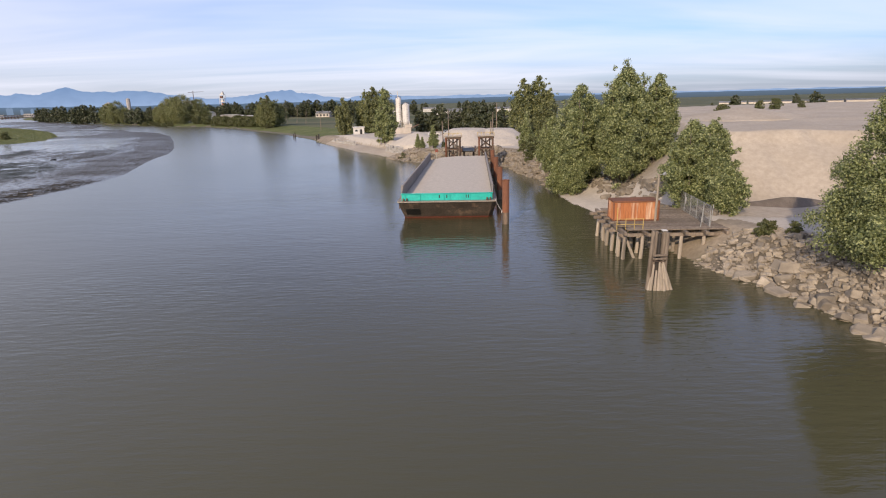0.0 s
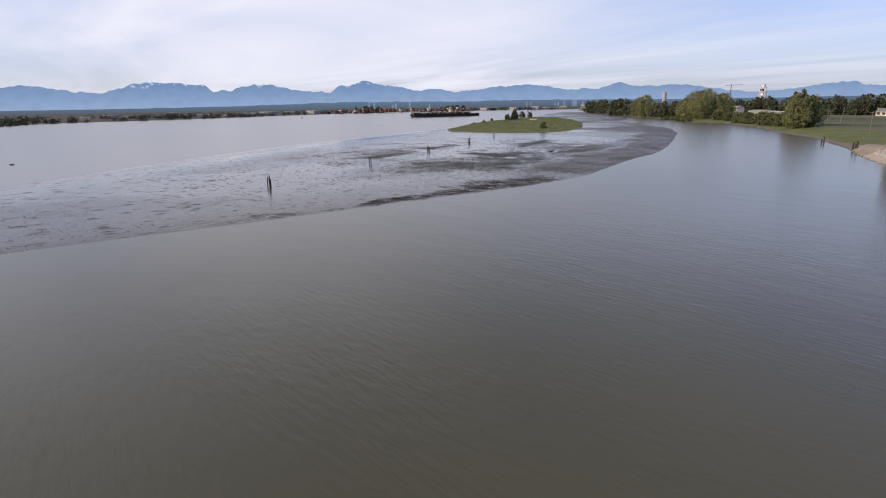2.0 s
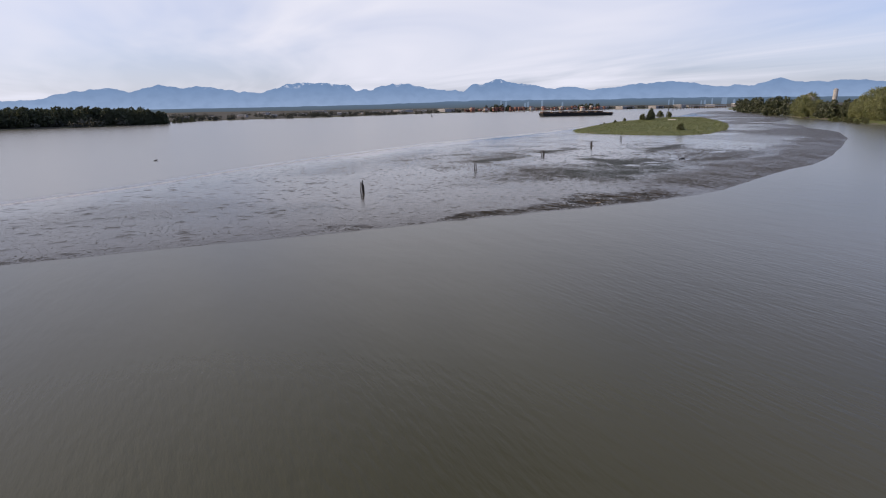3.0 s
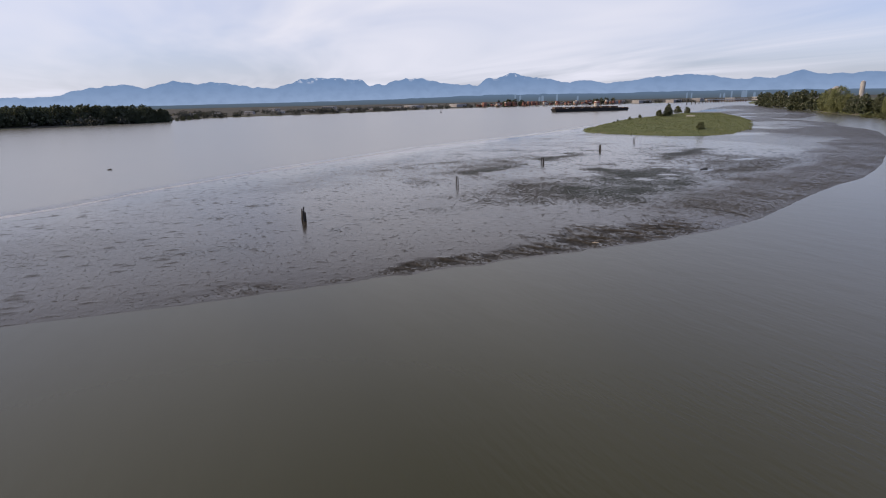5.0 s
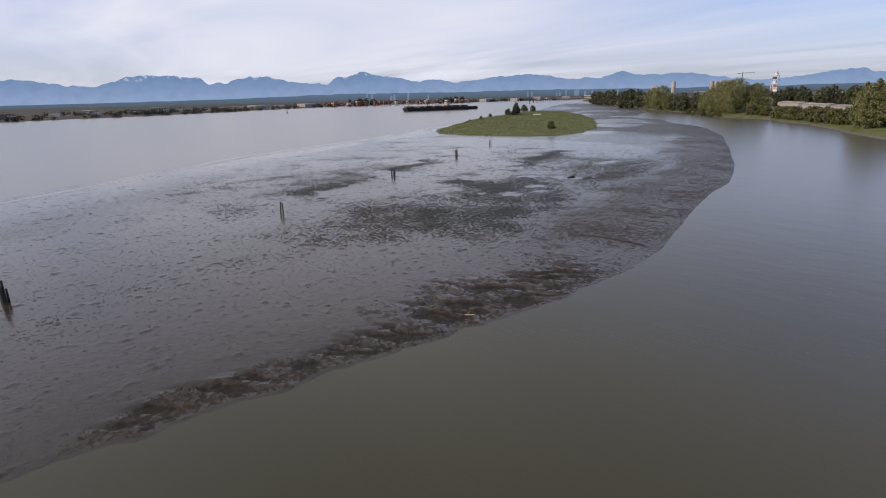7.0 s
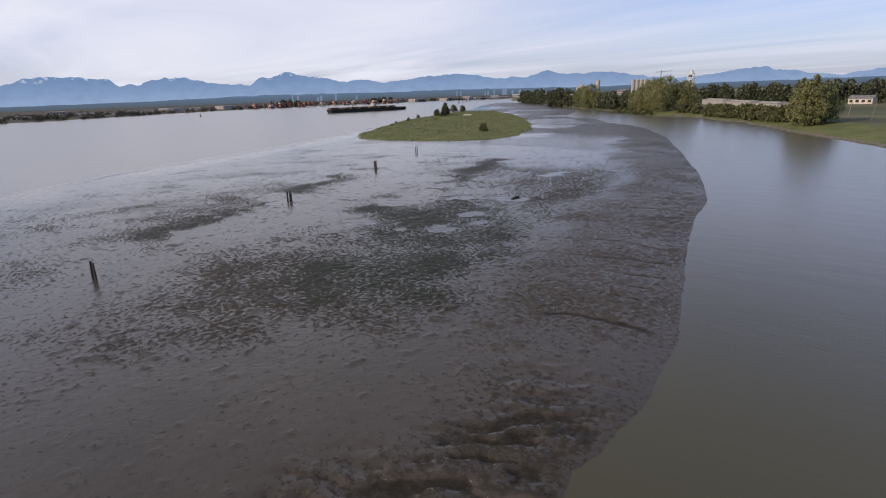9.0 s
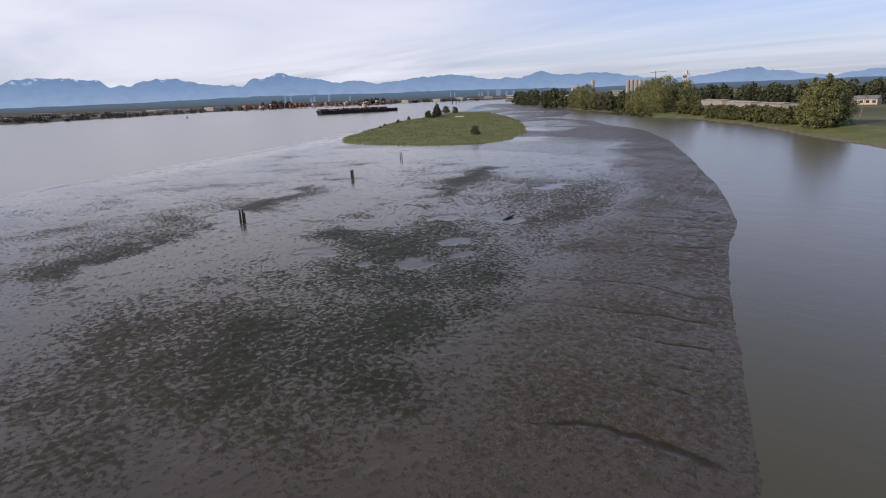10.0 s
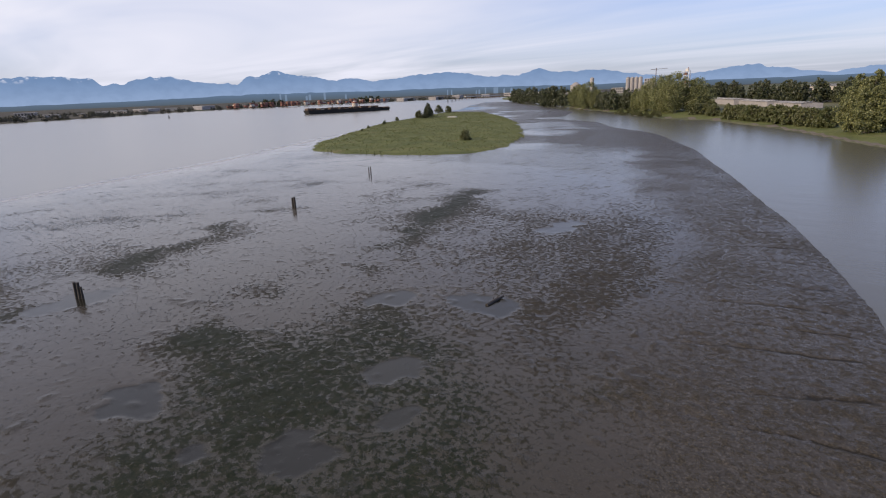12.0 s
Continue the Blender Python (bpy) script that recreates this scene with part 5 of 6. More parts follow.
for name, length, m in (("front_wall", CL, pose(0, 0.02, 0.12)), ("back_wall", CL, pose(CL, CW - 0.02, 0.12, 0, 0, 180)),
                        ("end_wall", CW, pose(0.02, CW, 0.12, 0, 0, -90)), ("end_wall", CW, pose(CL - 0.02, 0, 0.12, 0, 0, 90))):
    bm = corrugated(length, CH - 0.24, 0.055, int(length / 0.28))
    bm.transform(m)
    part(name, bm, RUST_BOX, cont)
for x in (0.06, CL - 0.06):
    for y in (0.06, CW - 0.06):
        bm = bmesh.new()
        box(bm, (x, y, CH / 2), (0.15, 0.15, CH), 0, 0.015)
        part("corner_post", bm, RUST, cont)
for z in (0.07, CH - 0.07):
    for c, s in (((CL / 2, 0.05, z), (CL - 0.3, 0.12, 0.14)), ((CL / 2, CW - 0.05, z), (CL - 0.3, 0.12, 0.14)), ((0.05, CW / 2, z), (0.12, CW - 0.3, 0.14)), ((CL - 0.05, CW / 2, z), (0.12, CW - 0.3, 0.14))):
        bm = bmesh.new()
        box(bm, c, s, 0, 0.012)
        part("rail", bm, RUST, cont)
bm = bmesh.new()
box(bm, (CL / 2, CW / 2, CH + 0.01), (CL - 0.04, CW - 0.04, 0.04), 0, 0.01)
part("roof", bm, RUST, cont)
lamp = thing("lamp_post", 19.0, 58.5, 3.0, 0, "leaning grey timber lamp post with a floodlight", "lamp post")
bm = bmesh.new()
rod(bm, (0, 0, -0.5), (0.12, 0.1, 4.9), 0.13, 0.10, 10)
part("post", bm, PILE_WOOD, lamp)
bm = bmesh.new()
rod(bm, (0.12, 0.1, 4.8), (0.5, -0.1, 4.95), 0.03, 0.03, 8)
part("arm", bm, GALV, lamp)
bm = bmesh.new()
rod(bm, (0.45, -0.1, 4.85), (0.7, -0.2, 5.02), 0.12, 0.2, 12)
part("floodlight", bm, GALV, lamp, "grey floodlight head")

# chain-link fence on the dock
fence = thing("chain_link_fence", 23.2, 55.4, 2.95, -7.0, "grey chain-link fence along the dock edge", "fence")
FL, FH = 12.0, 2.1
for k in range(7):
    bm = bmesh.new()
    rod(bm, (0, k * FL / 6, -0.6), (0, k * FL / 6, FH + 0.05), 0.045, 0.045, 8)
    part("post", bm, GALV, fence)
bm = bmesh.new()
rod(bm, (0, 0, FH), (0, FL, FH), 0.03, 0.03, 6)
part("top_rail", bm, GALV, fence)
bm = bmesh.new()
step = 0.16
for s in (1, -1):
    k = -FH
    while k < FL:
        y0, y1 = max(0.0, k), min(FL, k + FH)
        z0, z1 = y0 - k, y1 - k
        if s < 0:
            z0, z1 = FH - z0, FH - z1
        if y1 - y0 > 0.05:
            rod(bm, (0.01 * s, y0, z0), (0.01 * s, y1, z1), 0.008, 0.008, 3)
        k += step
part("wire_mesh", bm, GALV, fence, "thin woven wire")
bm = bmesh.new()
for x in (0.0, 0.9):
    rod(bm, (-x, -0.05, -0.6), (-x + 0.15, -0.2, FH + 0.2), 0.045, 0.045, 8)
part("gate_post", bm, GALV, fence)
bm = bmesh.new()
box(bm, (-0.06, 7.6, 1.35), (0.02, 0.55, 0.75), 0, 0.005)
part("sign", bm, WHITE, fence, "blank white sign")

# timber dolphin in the river
dol = thing("timber_dolphin", 14.5, 46.0, 0, 0, "cluster of weathered timber piles bound together in the river", "dolphin")
for x, y, top, dx, m in ((-0.72, 0.0, 5.0, -0.3, TIMBER), (-0.38, 0.12, 4.95, -0.3, TIMBER), (0.10, 0.32, 4.7, -0.1, DARK_WOOD), (0.46, 0.10, 4.9, 0.0, TIMBER), (0.80, 0.0, 4.85, -0.25, TIMBER)):
    bm = bmesh.new()
    rod(bm, (0.82 * (x + dx), y * 1.3, -2), (0.78 * x, y, top), 0.19, 0.17, 10)
    part("tall_pile", bm, m, dol)
for x0, x1, z1, y in ((-1.25, -0.85, 1.1, -0.3), (-0.95, -0.6, 2.2, -0.35), (-0.5, -0.3, 1.7, -0.45), (-0.1, 0.0, 2.4, -0.5), (0.35, 0.15, 2.0, -0.5), (0.8, 0.3, 2.3, -0.45), (1.2, 0.4, 2.5, -0.4), (1.75, 0.55, 2.2, -0.3), (0.6, 0.5, 1.0, -0.7)):
    bm = bmesh.new()
    rod(bm, (0.78 * x0 + 0.05, y, -0.9), (0.7 * x1, y * 0.6, z1), 0.165, 0.08, 7)
    part("batter_pile", bm, PILE_WOOD, dol)
for z in (2.7, 3.0):
    bm = bmesh.new()
    box(bm, (0.0, -0.32, z), (1.2, 0.16, 0.16), 4, 0.02)
    part("wale", bm, TIMBER, dol)
bm = bmesh.new()
box(bm, (0.35, 0.1, 5.0), (0.45, 0.45, 0.06), 0, 0.01)
part("cap", bm, WHITE, dol, "white cap plate")
bm = bmesh.new()
for k in range(10):
    a, b = radians(k * 36), radians(k * 36 + 36)
    rod(bm, (0.62 * math.cos(a), 0.5 * math.sin(a), 2.5 + 0.05 * (k % 2)), (0.62 * math.cos(b), 0.5 * math.sin(b), 2.5 + 0.05 * ((k + 1) % 2)), 0.03, 0.03, 6)
part("cable", bm, STEEL, dol)

# ---- old posts on the mud and in the river ----
def old_posts(x, y, z, posts, label="black rotted timber posts standing in the mud"):
    t = thing("old_posts", x, y, z, 0, label, "posts", "old posts on the mudflat")
    for dx, dy, lean_x, lean_y, h, r in posts:
        bm = bmesh.new()
        rod(bm, (dx - lean_x * 0.4, dy - lean_y * 0.4, -0.7), (dx + lean_x, dy + lean_y, h), r, r * 0.75, 8)
        part("post", bm, DARK_WOOD, t)


old_posts(-116.9, 76.9, 0.45, ((-0.4, -0.2, 0.1, 0.1, 2.1, 0.14), (0.1, 0.1, 0.05, 0, 2.45, 0.15), (0.45, -0.1, -0.15, 0, 1.8, 0.13), (0.0, 0.35, 0, 0, 1.5, 0.13)))
old_posts(-139.0, 116.8, 0.5, ((-0.38, 0, 0.28, 0, 2.1, 0.15), (0.4, 0.1, -0.05, 0, 1.95, 0.15)))
old_posts(-164.1, 158.4, 0.4, ((-0.45, 0, 0.05, 0, 1.9, 0.2), (0.3, 0.1, 0.0, 0.05, 2.0, 0.2), (0.5, 0.3, 0.05, 0, 1.5, 0.15)))
old_posts(-187.3, 200.7, 0.5, ((-0.25, 0, 0, 0, 1.9, 0.24), (0.25, 0.1, 0, 0, 2.05, 0.24), (0.05, 0.3, 0, 0, 1.8, 0.2)))
old_posts(-209.4, 238.7, 0.5, ((-0.4, 0, 0, 0, 1.7, 0.16), (0.4, 0, 0, 0, 1.9, 0.16)))
old_posts(-74.3, 284, 0, ((-0.3, 0, 0, 0, 1.9, 0.3), (0.4, 0.2, 0, 0, 2.6, 0.3)), "dark timber posts standing in the river shallows")
old_posts(-57.0, 256.5, 0, ((-0.5, 0, 0, 0, 2.6, 0.36), (0.5, 0.2, 0.1, 0, 3.0, 0.36), (0.1, 0.5, 0, 0, 2.2, 0.3)), "dark timber posts standing in the river shallows")
for x, y, z, turn, length, r, m, label in ((-127.8, 184.3, 0.55, 88, 2.6, 0.19, DARK_WOOD, "dark driftwood log lying in a mud pool"),
                                           (-82.6, 109.3, 0.12, 30, 1.3, 0.07, PILE_WOOD, "short pale driftwood log at the mud edge"),
                                           (-233, 39, 0.06, 70, 1.5, 0.2, DARK_WOOD, "dark driftwood log floating in the river")):
    t = thing("driftwood_log", x, y, z, turn, label, "log", "driftwood logs")
    bm = bmesh.new()
    rod(bm, (-length / 2, 0, 0), (length * 0.1, 0.06, 0.12), r, r * 0.9, 9)
    rod(bm, (length * 0.1, 0.06, 0.12), (length / 2, -0.05, 0.25), r * 0.9, r * 0.45, 9)
    part("stem", bm, m, t)
    bm = bmesh.new()
    rod(bm, (-length * 0.1, 0, 0.1), (0.1, 0.35, 0.4), r * 0.4, r * 0.2, 6)
    part("branch_stub", bm, m, t)
buoy = thing("river_buoy", -890, 468, 0, 0, "small dark channel buoy floating on the river", "buoy")
bm = bmesh.new()
rod(bm, (0, 0, -0.5), (0, 0, 1.0), 1.2, 1.2, 14)
part("float", bm, BLACK, buoy)
bm = bmesh.new()
rod(bm, (0, 0, 1.0), (0, 0, 4.2), 0.7, 0.25, 8)
part("tower", bm, BLACK, buoy)

# ---- the gravel yard ----
def heap(name, x, y, rx, ry, h, turn, material, label, seed, flat=0.0, group="gravel heaps in the yard"):
    """A loose heap at its angle of repose, with gullies and an uneven foot."""
    u, v = np.meshgrid(np.linspace(-1.15, 1.15, 70), np.linspace(-1.15, 1.15, 70))
    r = np.hypot(u, v) + 0.10 * fractal_noise(u * rx, v * ry, rx * 0.5, seed, 4)
    z = h * np.clip((1 - r) / (1 - flat), 0, 1) ** 0.95 + 0.05 * fractal_noise(u * rx, v * ry, 2.0, seed + 5, 4) * (r < 1.0)
    me, _ = grid_mesh(u * rx, v * ry, z - 0.15 - 2.5 * np.clip(r - 0.98, 0, 1) / 0.12, r < 1.12, material)
    ob = obj(name, me)
    ob.matrix_world = pose(x, y, height(x, y), 0, 0, turn)
    return tagged(ob, label, "gravel heap", group)


heap("gravel_heap", -9.5, 181, 8.5, 10.5, 3.5, 10, GRAVEL, "pale grey cone of gravel behind concrete blocks", 1.0, 0.1)
heap("gravel_heap", 6, 178, 12, 18, 4.3, 0, GRAVEL, "long pale gravel heap behind the loading towers", 2.0, 0.45)
heap("gravel_heap", 15.5, 176, 10, 16, 4.0, 0, GRAVEL, "long pale gravel heap behind the loading towers", 3.0, 0.4)
heap("sand_mound", 26.5, 119, 8, 13, 4.6, 0, SAND, "pale sand mound at the top of the bank", 6.0, 0.2, "sand mounds")
heap("sand_mound", 28, 140, 9, 12, 4.2, 0, SAND, "pale sand mound at the top of the bank", 7.0, 0.2, "sand mounds")
heap("sand_mound", 60, 120, 16, 12, 2.2, 30, SAND, "low sand mound on the plateau", 8.0, 0.1, "sand mounds")

wall_first = None
block_me = None
for ax, ay, bx, by, rows, label in ((-19.5, 180.5, -13.5, 166, 3, "stacked grey concrete block retaining wall by the gravel heap"), (-46, 233, -33, 209, 2, "low grey concrete block wall at the water's edge")):
    w = thing("block_wall", ax, ay, 0.75, math.degrees(math.atan2(by - ay, bx - ax)), label, "wall", "concrete block walls")
    n = int(math.hypot(bx - ax, by - ay) / 1.55)
    if block_me is None:
        bm = bmesh.new()
        box(bm, (0, 0, 0), (1.48, 0.75, 0.74), 0, 0.05)
        block_me = mesh_of(bm, CONCRETE)
    for j in range(rows):
        for k in range(n):
            if j == rows - 1 and random.random() < 0.3:
                continue
            b = obj("block", block_me, None, w)
            b.matrix_basis = pose(0.75 + k * 1.55 + 0.7 * (j % 2), random.uniform(-0.08, 0.08), 0.4 + j * 0.76, 0, 0, random.uniform(-3, 3))

hut = thing("white_hut", -37.5, 250.5, height(-37.5, 250.5), 12, "small white hut with a flat roof at the water", "hut")
bm = bmesh.new()
box(bm, (0, 0, 1.5), (4.6, 3.4, 3.0), 0, 0.03)
part("wall", bm, WHITE, hut)
bm = bmesh.new()
bmesh.ops.create_cube(bm, size=1.0, matrix=pose(0, 0, 3.1, 4, 0, 0) @ Matrix.Diagonal((5.2, 4.0, 0.16, 1)))
part("roof", bm, WHITE, hut)
bm = bmesh.new()
box(bm, (0.9, -1.72, 1.15), (0.95, 0.08, 2.1), 0, 0.01)
part("door", bm, BLACK, hut, "dark doorway")
bm = bmesh.new()
box(bm, (-1.1, -1.72, 1.7), (1.1, 0.06, 0.8), 0, 0.01)
part("window", bm, GLASS, hut)


def silo(x, y, r, z0, z1, label, group, legs=True, mat_=WHITE, cat="silo"):
    g = height(x, y)
    t = thing("silo", x, y, g, 20, label, cat, group)
    bm = bmesh.new()
    rod(bm, (0, 0, z0), (0, 0, z1), r, r, 24)
    part("drum", bm, mat_, t)
    bm = bmesh.new()
    rod(bm, (0, 0, z1), (0, 0, z1 + r * 0.55), r * 1.02, r * 0.2, 24)
    part("roof", bm, mat_, t)
    if legs:
        bm = bmesh.new()
        rod(bm, (0, 0, z0 - r * 1.3), (0, 0, z0), r * 0.25, r, 24)
        part("hopper", bm, mat_, t)
        for k in range(4):
            a = radians(45 + 90 * k)
            bm = bmesh.new()
            rod(bm, (r * math.cos(a), r * math.sin(a), -0.5), (r * math.cos(a), r * math.sin(a), z0 + 0.5), r * 0.09, r * 0.09, 8)
            part("leg", bm, mat_, t)
    bm = bmesh.new()
    for k in range(int((z1 - 1) / 0.9)):
        box(bm, (0, -r - 0.12, 0.6 + k * 0.9), (0.5, 0.08, 0.08))
    part("ladder", bm, STEEL, t)
    bm = bmesh.new()
    for k in range(12):
        a, b = radians(k * 30), radians(k * 30 + 30)
        rod(bm, (r * math.cos(a), r * math.sin(a), z1 + 0.9), (r * math.cos(b), r * math.sin(b), z1 + 0.9), 0.05, 0.05, 5)
        rod(bm, (r * math.cos(a), r * math.sin(a), z1), (r * math.cos(a), r * math.sin(a), z1 + 0.9), 0.04, 0.04, 5)
    part("top_railing", bm, STEEL, t)
    return t


silo(-18.9, 241, 1.15, 5.0, 14.2, "tall white cement silo on steel legs", "cement silos in the yard")
silo(-15.9, 240, 1.5, 4.6, 11.6, "white cement silo on steel legs", "cement silos in the yard")
plant = thing("mixing_plant", -17.0, 238, height(-17, 238), 5, "pale dusty concrete mixing plant below the silos", "mixing plant")
for c, s in (((-0.5, -1, 1.2), (7.0, 3.0, 2.4)), ((2.0, 0.5, 2.9), (3.0, 3.0, 1.4)), ((-3.0, 0.8, 2.8), (1.6, 2.0, 1.0))):
    bm = bmesh.new()
    box(bm, c, s, 0, 0.05)
    part("housing", bm, BEIGE, plant)
bm = bmesh.new()
bmesh.ops.create_cube(bm, size=1.0, matrix=pose(3.5, -2, 2.4, 0, -24, 0) @ Matrix.Diagonal((6.0, 0.8, 0.4, 1)))
part("conveyor", bm, STEEL, plant)
bm = bmesh.new()
rod(bm, (-1.9, 3, 0), (-1.9, 3, 17.0), 0.2, 0.16, 8)
part("mast", bm, WHITE, plant)


def utility_pole(x, y, h, lean=0.0, arms=1, label="grey wooden utility pole with a crossarm", group="utility poles"):
    t = thing("utility_pole", x, y, height(x, y), random.uniform(-20, 20), label, "utility pole", group)
    bm = bmesh.new()
    rod(bm, (0, 0, -0.8), (lean, 0, h), 0.19, 0.13, 9)
    part("shaft", bm, TIMBER, t)
    for k in range(arms):
        bm = bmesh.new()
        box(bm, (lean * 0.95, 0.16, h - 0.6 - k * 1.1), (2.4, 0.12, 0.14), 0, 0.01)
        part("crossarm", bm, TIMBER, t)
    bm = bmesh.new()
    for k in (-1, 0, 1):
        rod(bm, (lean + k * 1.0, 0.16, h - 0.53), (lean + k * 1.0, 0.16, h - 0.3), 0.06, 0.05, 6)
    part("insulator", bm, GALV, t)
    return Vector((x + lean, y, height(x, y) + h - 0.3))


line = [utility_pole(x, y, h, l) for x, y, h, l in ((-70, 330, 10, 0.0), (-19, 262, 10, 0.2), (22, 240, 11.5, 0))]
utility_pole(12.5, 168, 6.5, 0.1, 0, "short grey wooden pole in the gravel yard", "yard poles")
utility_pole(-1.5, 168, 7.0, -0.2, 0, "short grey wooden pole in the gravel yard", "yard poles")
utility_pole(18, 217, 5.5, 0.0, 0, "short grey wooden pole in the gravel yard", "yard poles")
for x, y, h, l in ((-112, 446, 11, 1.4), (-129, 483, 10, -0.5), (-138, 500, 10, 0.8), (-100, 424, 9, 0.9)):
    utility_pole(x, y, h, l, 0, "leaning bare wooden pole on the grass bank", "poles on the grass bank")
wires = thing("power_lines", 0, 0, 0, 0, "thin black overhead power lines between the poles", "power lines")
for a, b in zip(line, line[1:]):
    for off in (-0.9, 0.9):
        bm = bmesh.new()
        pts = [a.lerp(b, t / 12) + Vector((off * 0.4, off, -1.2 * math.sin(math.pi * t / 12))) for t in range(13)]
        for u, v in zip(pts, pts[1:]):
            rod(bm, u, v, 0.035, 0.035, 3)
        part("wire", bm, BLACK, wires)
bar = thing("yard_gate_barrier", 24, 214, height(24, 214), 0, "low grey pipe barrier at the back of the yard", "barrier")
for k in range(6):
    bm = bmesh.new()
    rod(bm, (-10 + k * 3.4, 0, -0.3), (-10 + k * 3.4, 0, 2.0), 0.07, 0.07, 6)
    part("post", bm, GALV, bar)
bm = bmesh.new()
rod(bm, (-10, 0, 2.0), (7, 0, 2.0), 0.06, 0.06, 6)
part("rail", bm, GALV, bar)


def car(x, y, turn, paint, label):
    t = thing("car", x, y, height(x, y), turn, label, "car", "cars parked in the yard")
    prof = [(-2.2, 0.35), (-2.2, 0.85), (-1.3, 0.95), (-0.75, 1.42), (0.85, 1.42), (1.55, 0.98), (2.2, 0.9), (2.25, 0.35)]
    bm = bmesh.new()
    for w in (-0.85, 0.85):
        for k, p in enumerate(prof):
            bm.verts.new((p[0], w, p[1]))
    bm.verts.ensure_lookup_table()
    n = len(prof)
    bm.faces.new([bm.verts[i] for i in range(n)])
    bm.faces.new([bm.verts[n + i] for i in reversed(range(n))])
    for i in range(n):
        bm.faces.new((bm.verts[i], bm.verts[n + i], bm.verts[n + (i + 1) % n], bm.verts[(i + 1) % n]))
    part("body", bm, paint, t)
    for x0 in (-1.35, 1.4):
        for y0 in (-0.85, 0.85):
            bm = bmesh.new()
            rod(bm, (x0, y0 - 0.1, 0.33), (x0, y0 + 0.1, 0.33), 0.33, 0.33, 14)
            part("wheel", bm, BLACK, t)
    for y0 in (-0.86, 0.86):
        bm = bmesh.new()
        box(bm, (0.05, y0, 1.18), (1.7, 0.02, 0.36))
        part("window", bm, GLASS, t)


car(-4.5, 218, 15, WHITE, "white car parked beside the gravel heap")
car(0.5, 221, 5, GALV, "silver car parked behind the gravel heap")
sign = thing("red_marker", -3.6, 141, 2.0, 0, "small red and white marker board by the loading tower", "marker")
bm = bmesh.new()
rod(bm, (0, 0, -2), (0, 0, 2.2), 0.06, 0.06, 8)
part("post", bm, GALV, sign)
bm = bmesh.new()
box(bm, (0, -0.08, 1.9), (0.7, 0.04, 0.7), 0, 0.01)
part("board", bm, BOOT, sign)

# a low ridge, darker than the sand behind it
heap("earth_berm", 36.5, 64.6, 8.0, 1.5, 1.15, -4, BERM, "low dark berm at the foot of the sand slope", 9.0, 0.1, "earth berms")

# ---- buildings and ships far off ----
def building(name, x, y, turn, sx, sy, h, wall_mat, roof_mat, label, category, group="", gable=0.0, cols=0, rows=0, z=None):
    """A plain building: walls, roof with eaves, and its windows one by one."""
    t = thing(name, x, y, height(x, y) if z is None else z, turn, label, category, group)
    bm = bmesh.new()
    box(bm, (0, 0, h / 2 - 0.5), (sx, sy, h + 1.0), 0, 0.1)
    part("wall", bm, wall_mat, t)
    bm = bmesh.new()
    if gable:
        for s in (-1, 1):
            v = [bm.verts.new(p) for p in ((-sx / 2 - 0.4, s * (sy / 2 + 0.5), h), (sx / 2 + 0.4, s * (sy / 2 + 0.5), h), (sx / 2 + 0.4, 0, h + gable), (-sx / 2 - 0.4, 0, h + gable))]
            bm.faces.new(v)
        bmesh.ops.solidify(bm, geom=bm.faces[:], thickness=0.25)
        for s in (-1, 1):
            ends = bmesh.new()
            ends.faces.new([ends.verts.new(p) for p in ((s * sx / 2, -sy / 2, h), (s * sx / 2, sy / 2, h), (s * sx / 2, 0, h + gable))])
            part("gable", ends, wall_mat, t)
    else:
        box(bm, (0, 0, h + 0.15), (sx + 0.6, sy + 0.6, 0.5), 0, 0.05)
    part("roof", bm, roof_mat, t)
    for r in range(rows):
        for c in range(cols):
            bm = bmesh.new()
            box(bm, (-sx / 2 + sx * (c + 0.5) / cols, -sy / 2 - 0.04, h * (r + 0.55) / rows), (sx / cols * 0.55, 0.12, h / rows * 0.5))
            part("window", bm, GLASS, t)
    return t


for x, y, L, h in ((-243, 676, 50, 4.4), (-208, 632, 46, 3.8), (-177, 592, 34, 3.4)):
    building("packing_shed", x, y, -52, L, 14, h, WORKS, WHITE, "long low pale farm shed behind the hedge", "shed", "pale sheds behind the hedge", 0.8)
building("white_house", -281, 700, -30, 17, 10, 6.5, WHITE, GREY_ROOF, "white house with a grey roof among trees", "house", "", 3.0, 4, 2)
building("white_shed", -543, 908, -30, 14, 10, 9.0, WHITE, WHITE, "white shed between trees on the bank", "shed", "", 0, 3, 2)
for x, y, sx, h, turn in ((-130, 650, 16, 4, -10), (-178, 702, 18, 4, -20), (-160, 706, 14, 4, 15), (-228, 1035, 40, 9, 0), (-60, 560, 14, 4, 5), (20, 520, 16, 4, -5)):
    building("farm_house", x, y, turn, sx, 11, h, BEIGE, GREY_ROOF, "beige house with a grey roof in the fields", "house", "houses in the fields", 2.6, 4, 1)
for x, y, sx in ((3, 600, 14), (16, 604, 18), (75, 640, 24), (-60, 760, 20), (-8, 820, 26)):
    building("farm_shed", x, y, random.uniform(-8, 8), sx, 12, 4.2, WHITE, GREY_ROOF, "pale farm shed with a grey roof in the fields", "shed", "farm sheds", 2.0)
for k in range(5):
    building("greenhouse", 415 + k * 32, 800 - k * 18, -28, 34, 20, 2.4, BEIGE, GREY_ROOF, "long pale greenhouse beyond the sand plateau", "greenhouse", "greenhouses", 1.5)

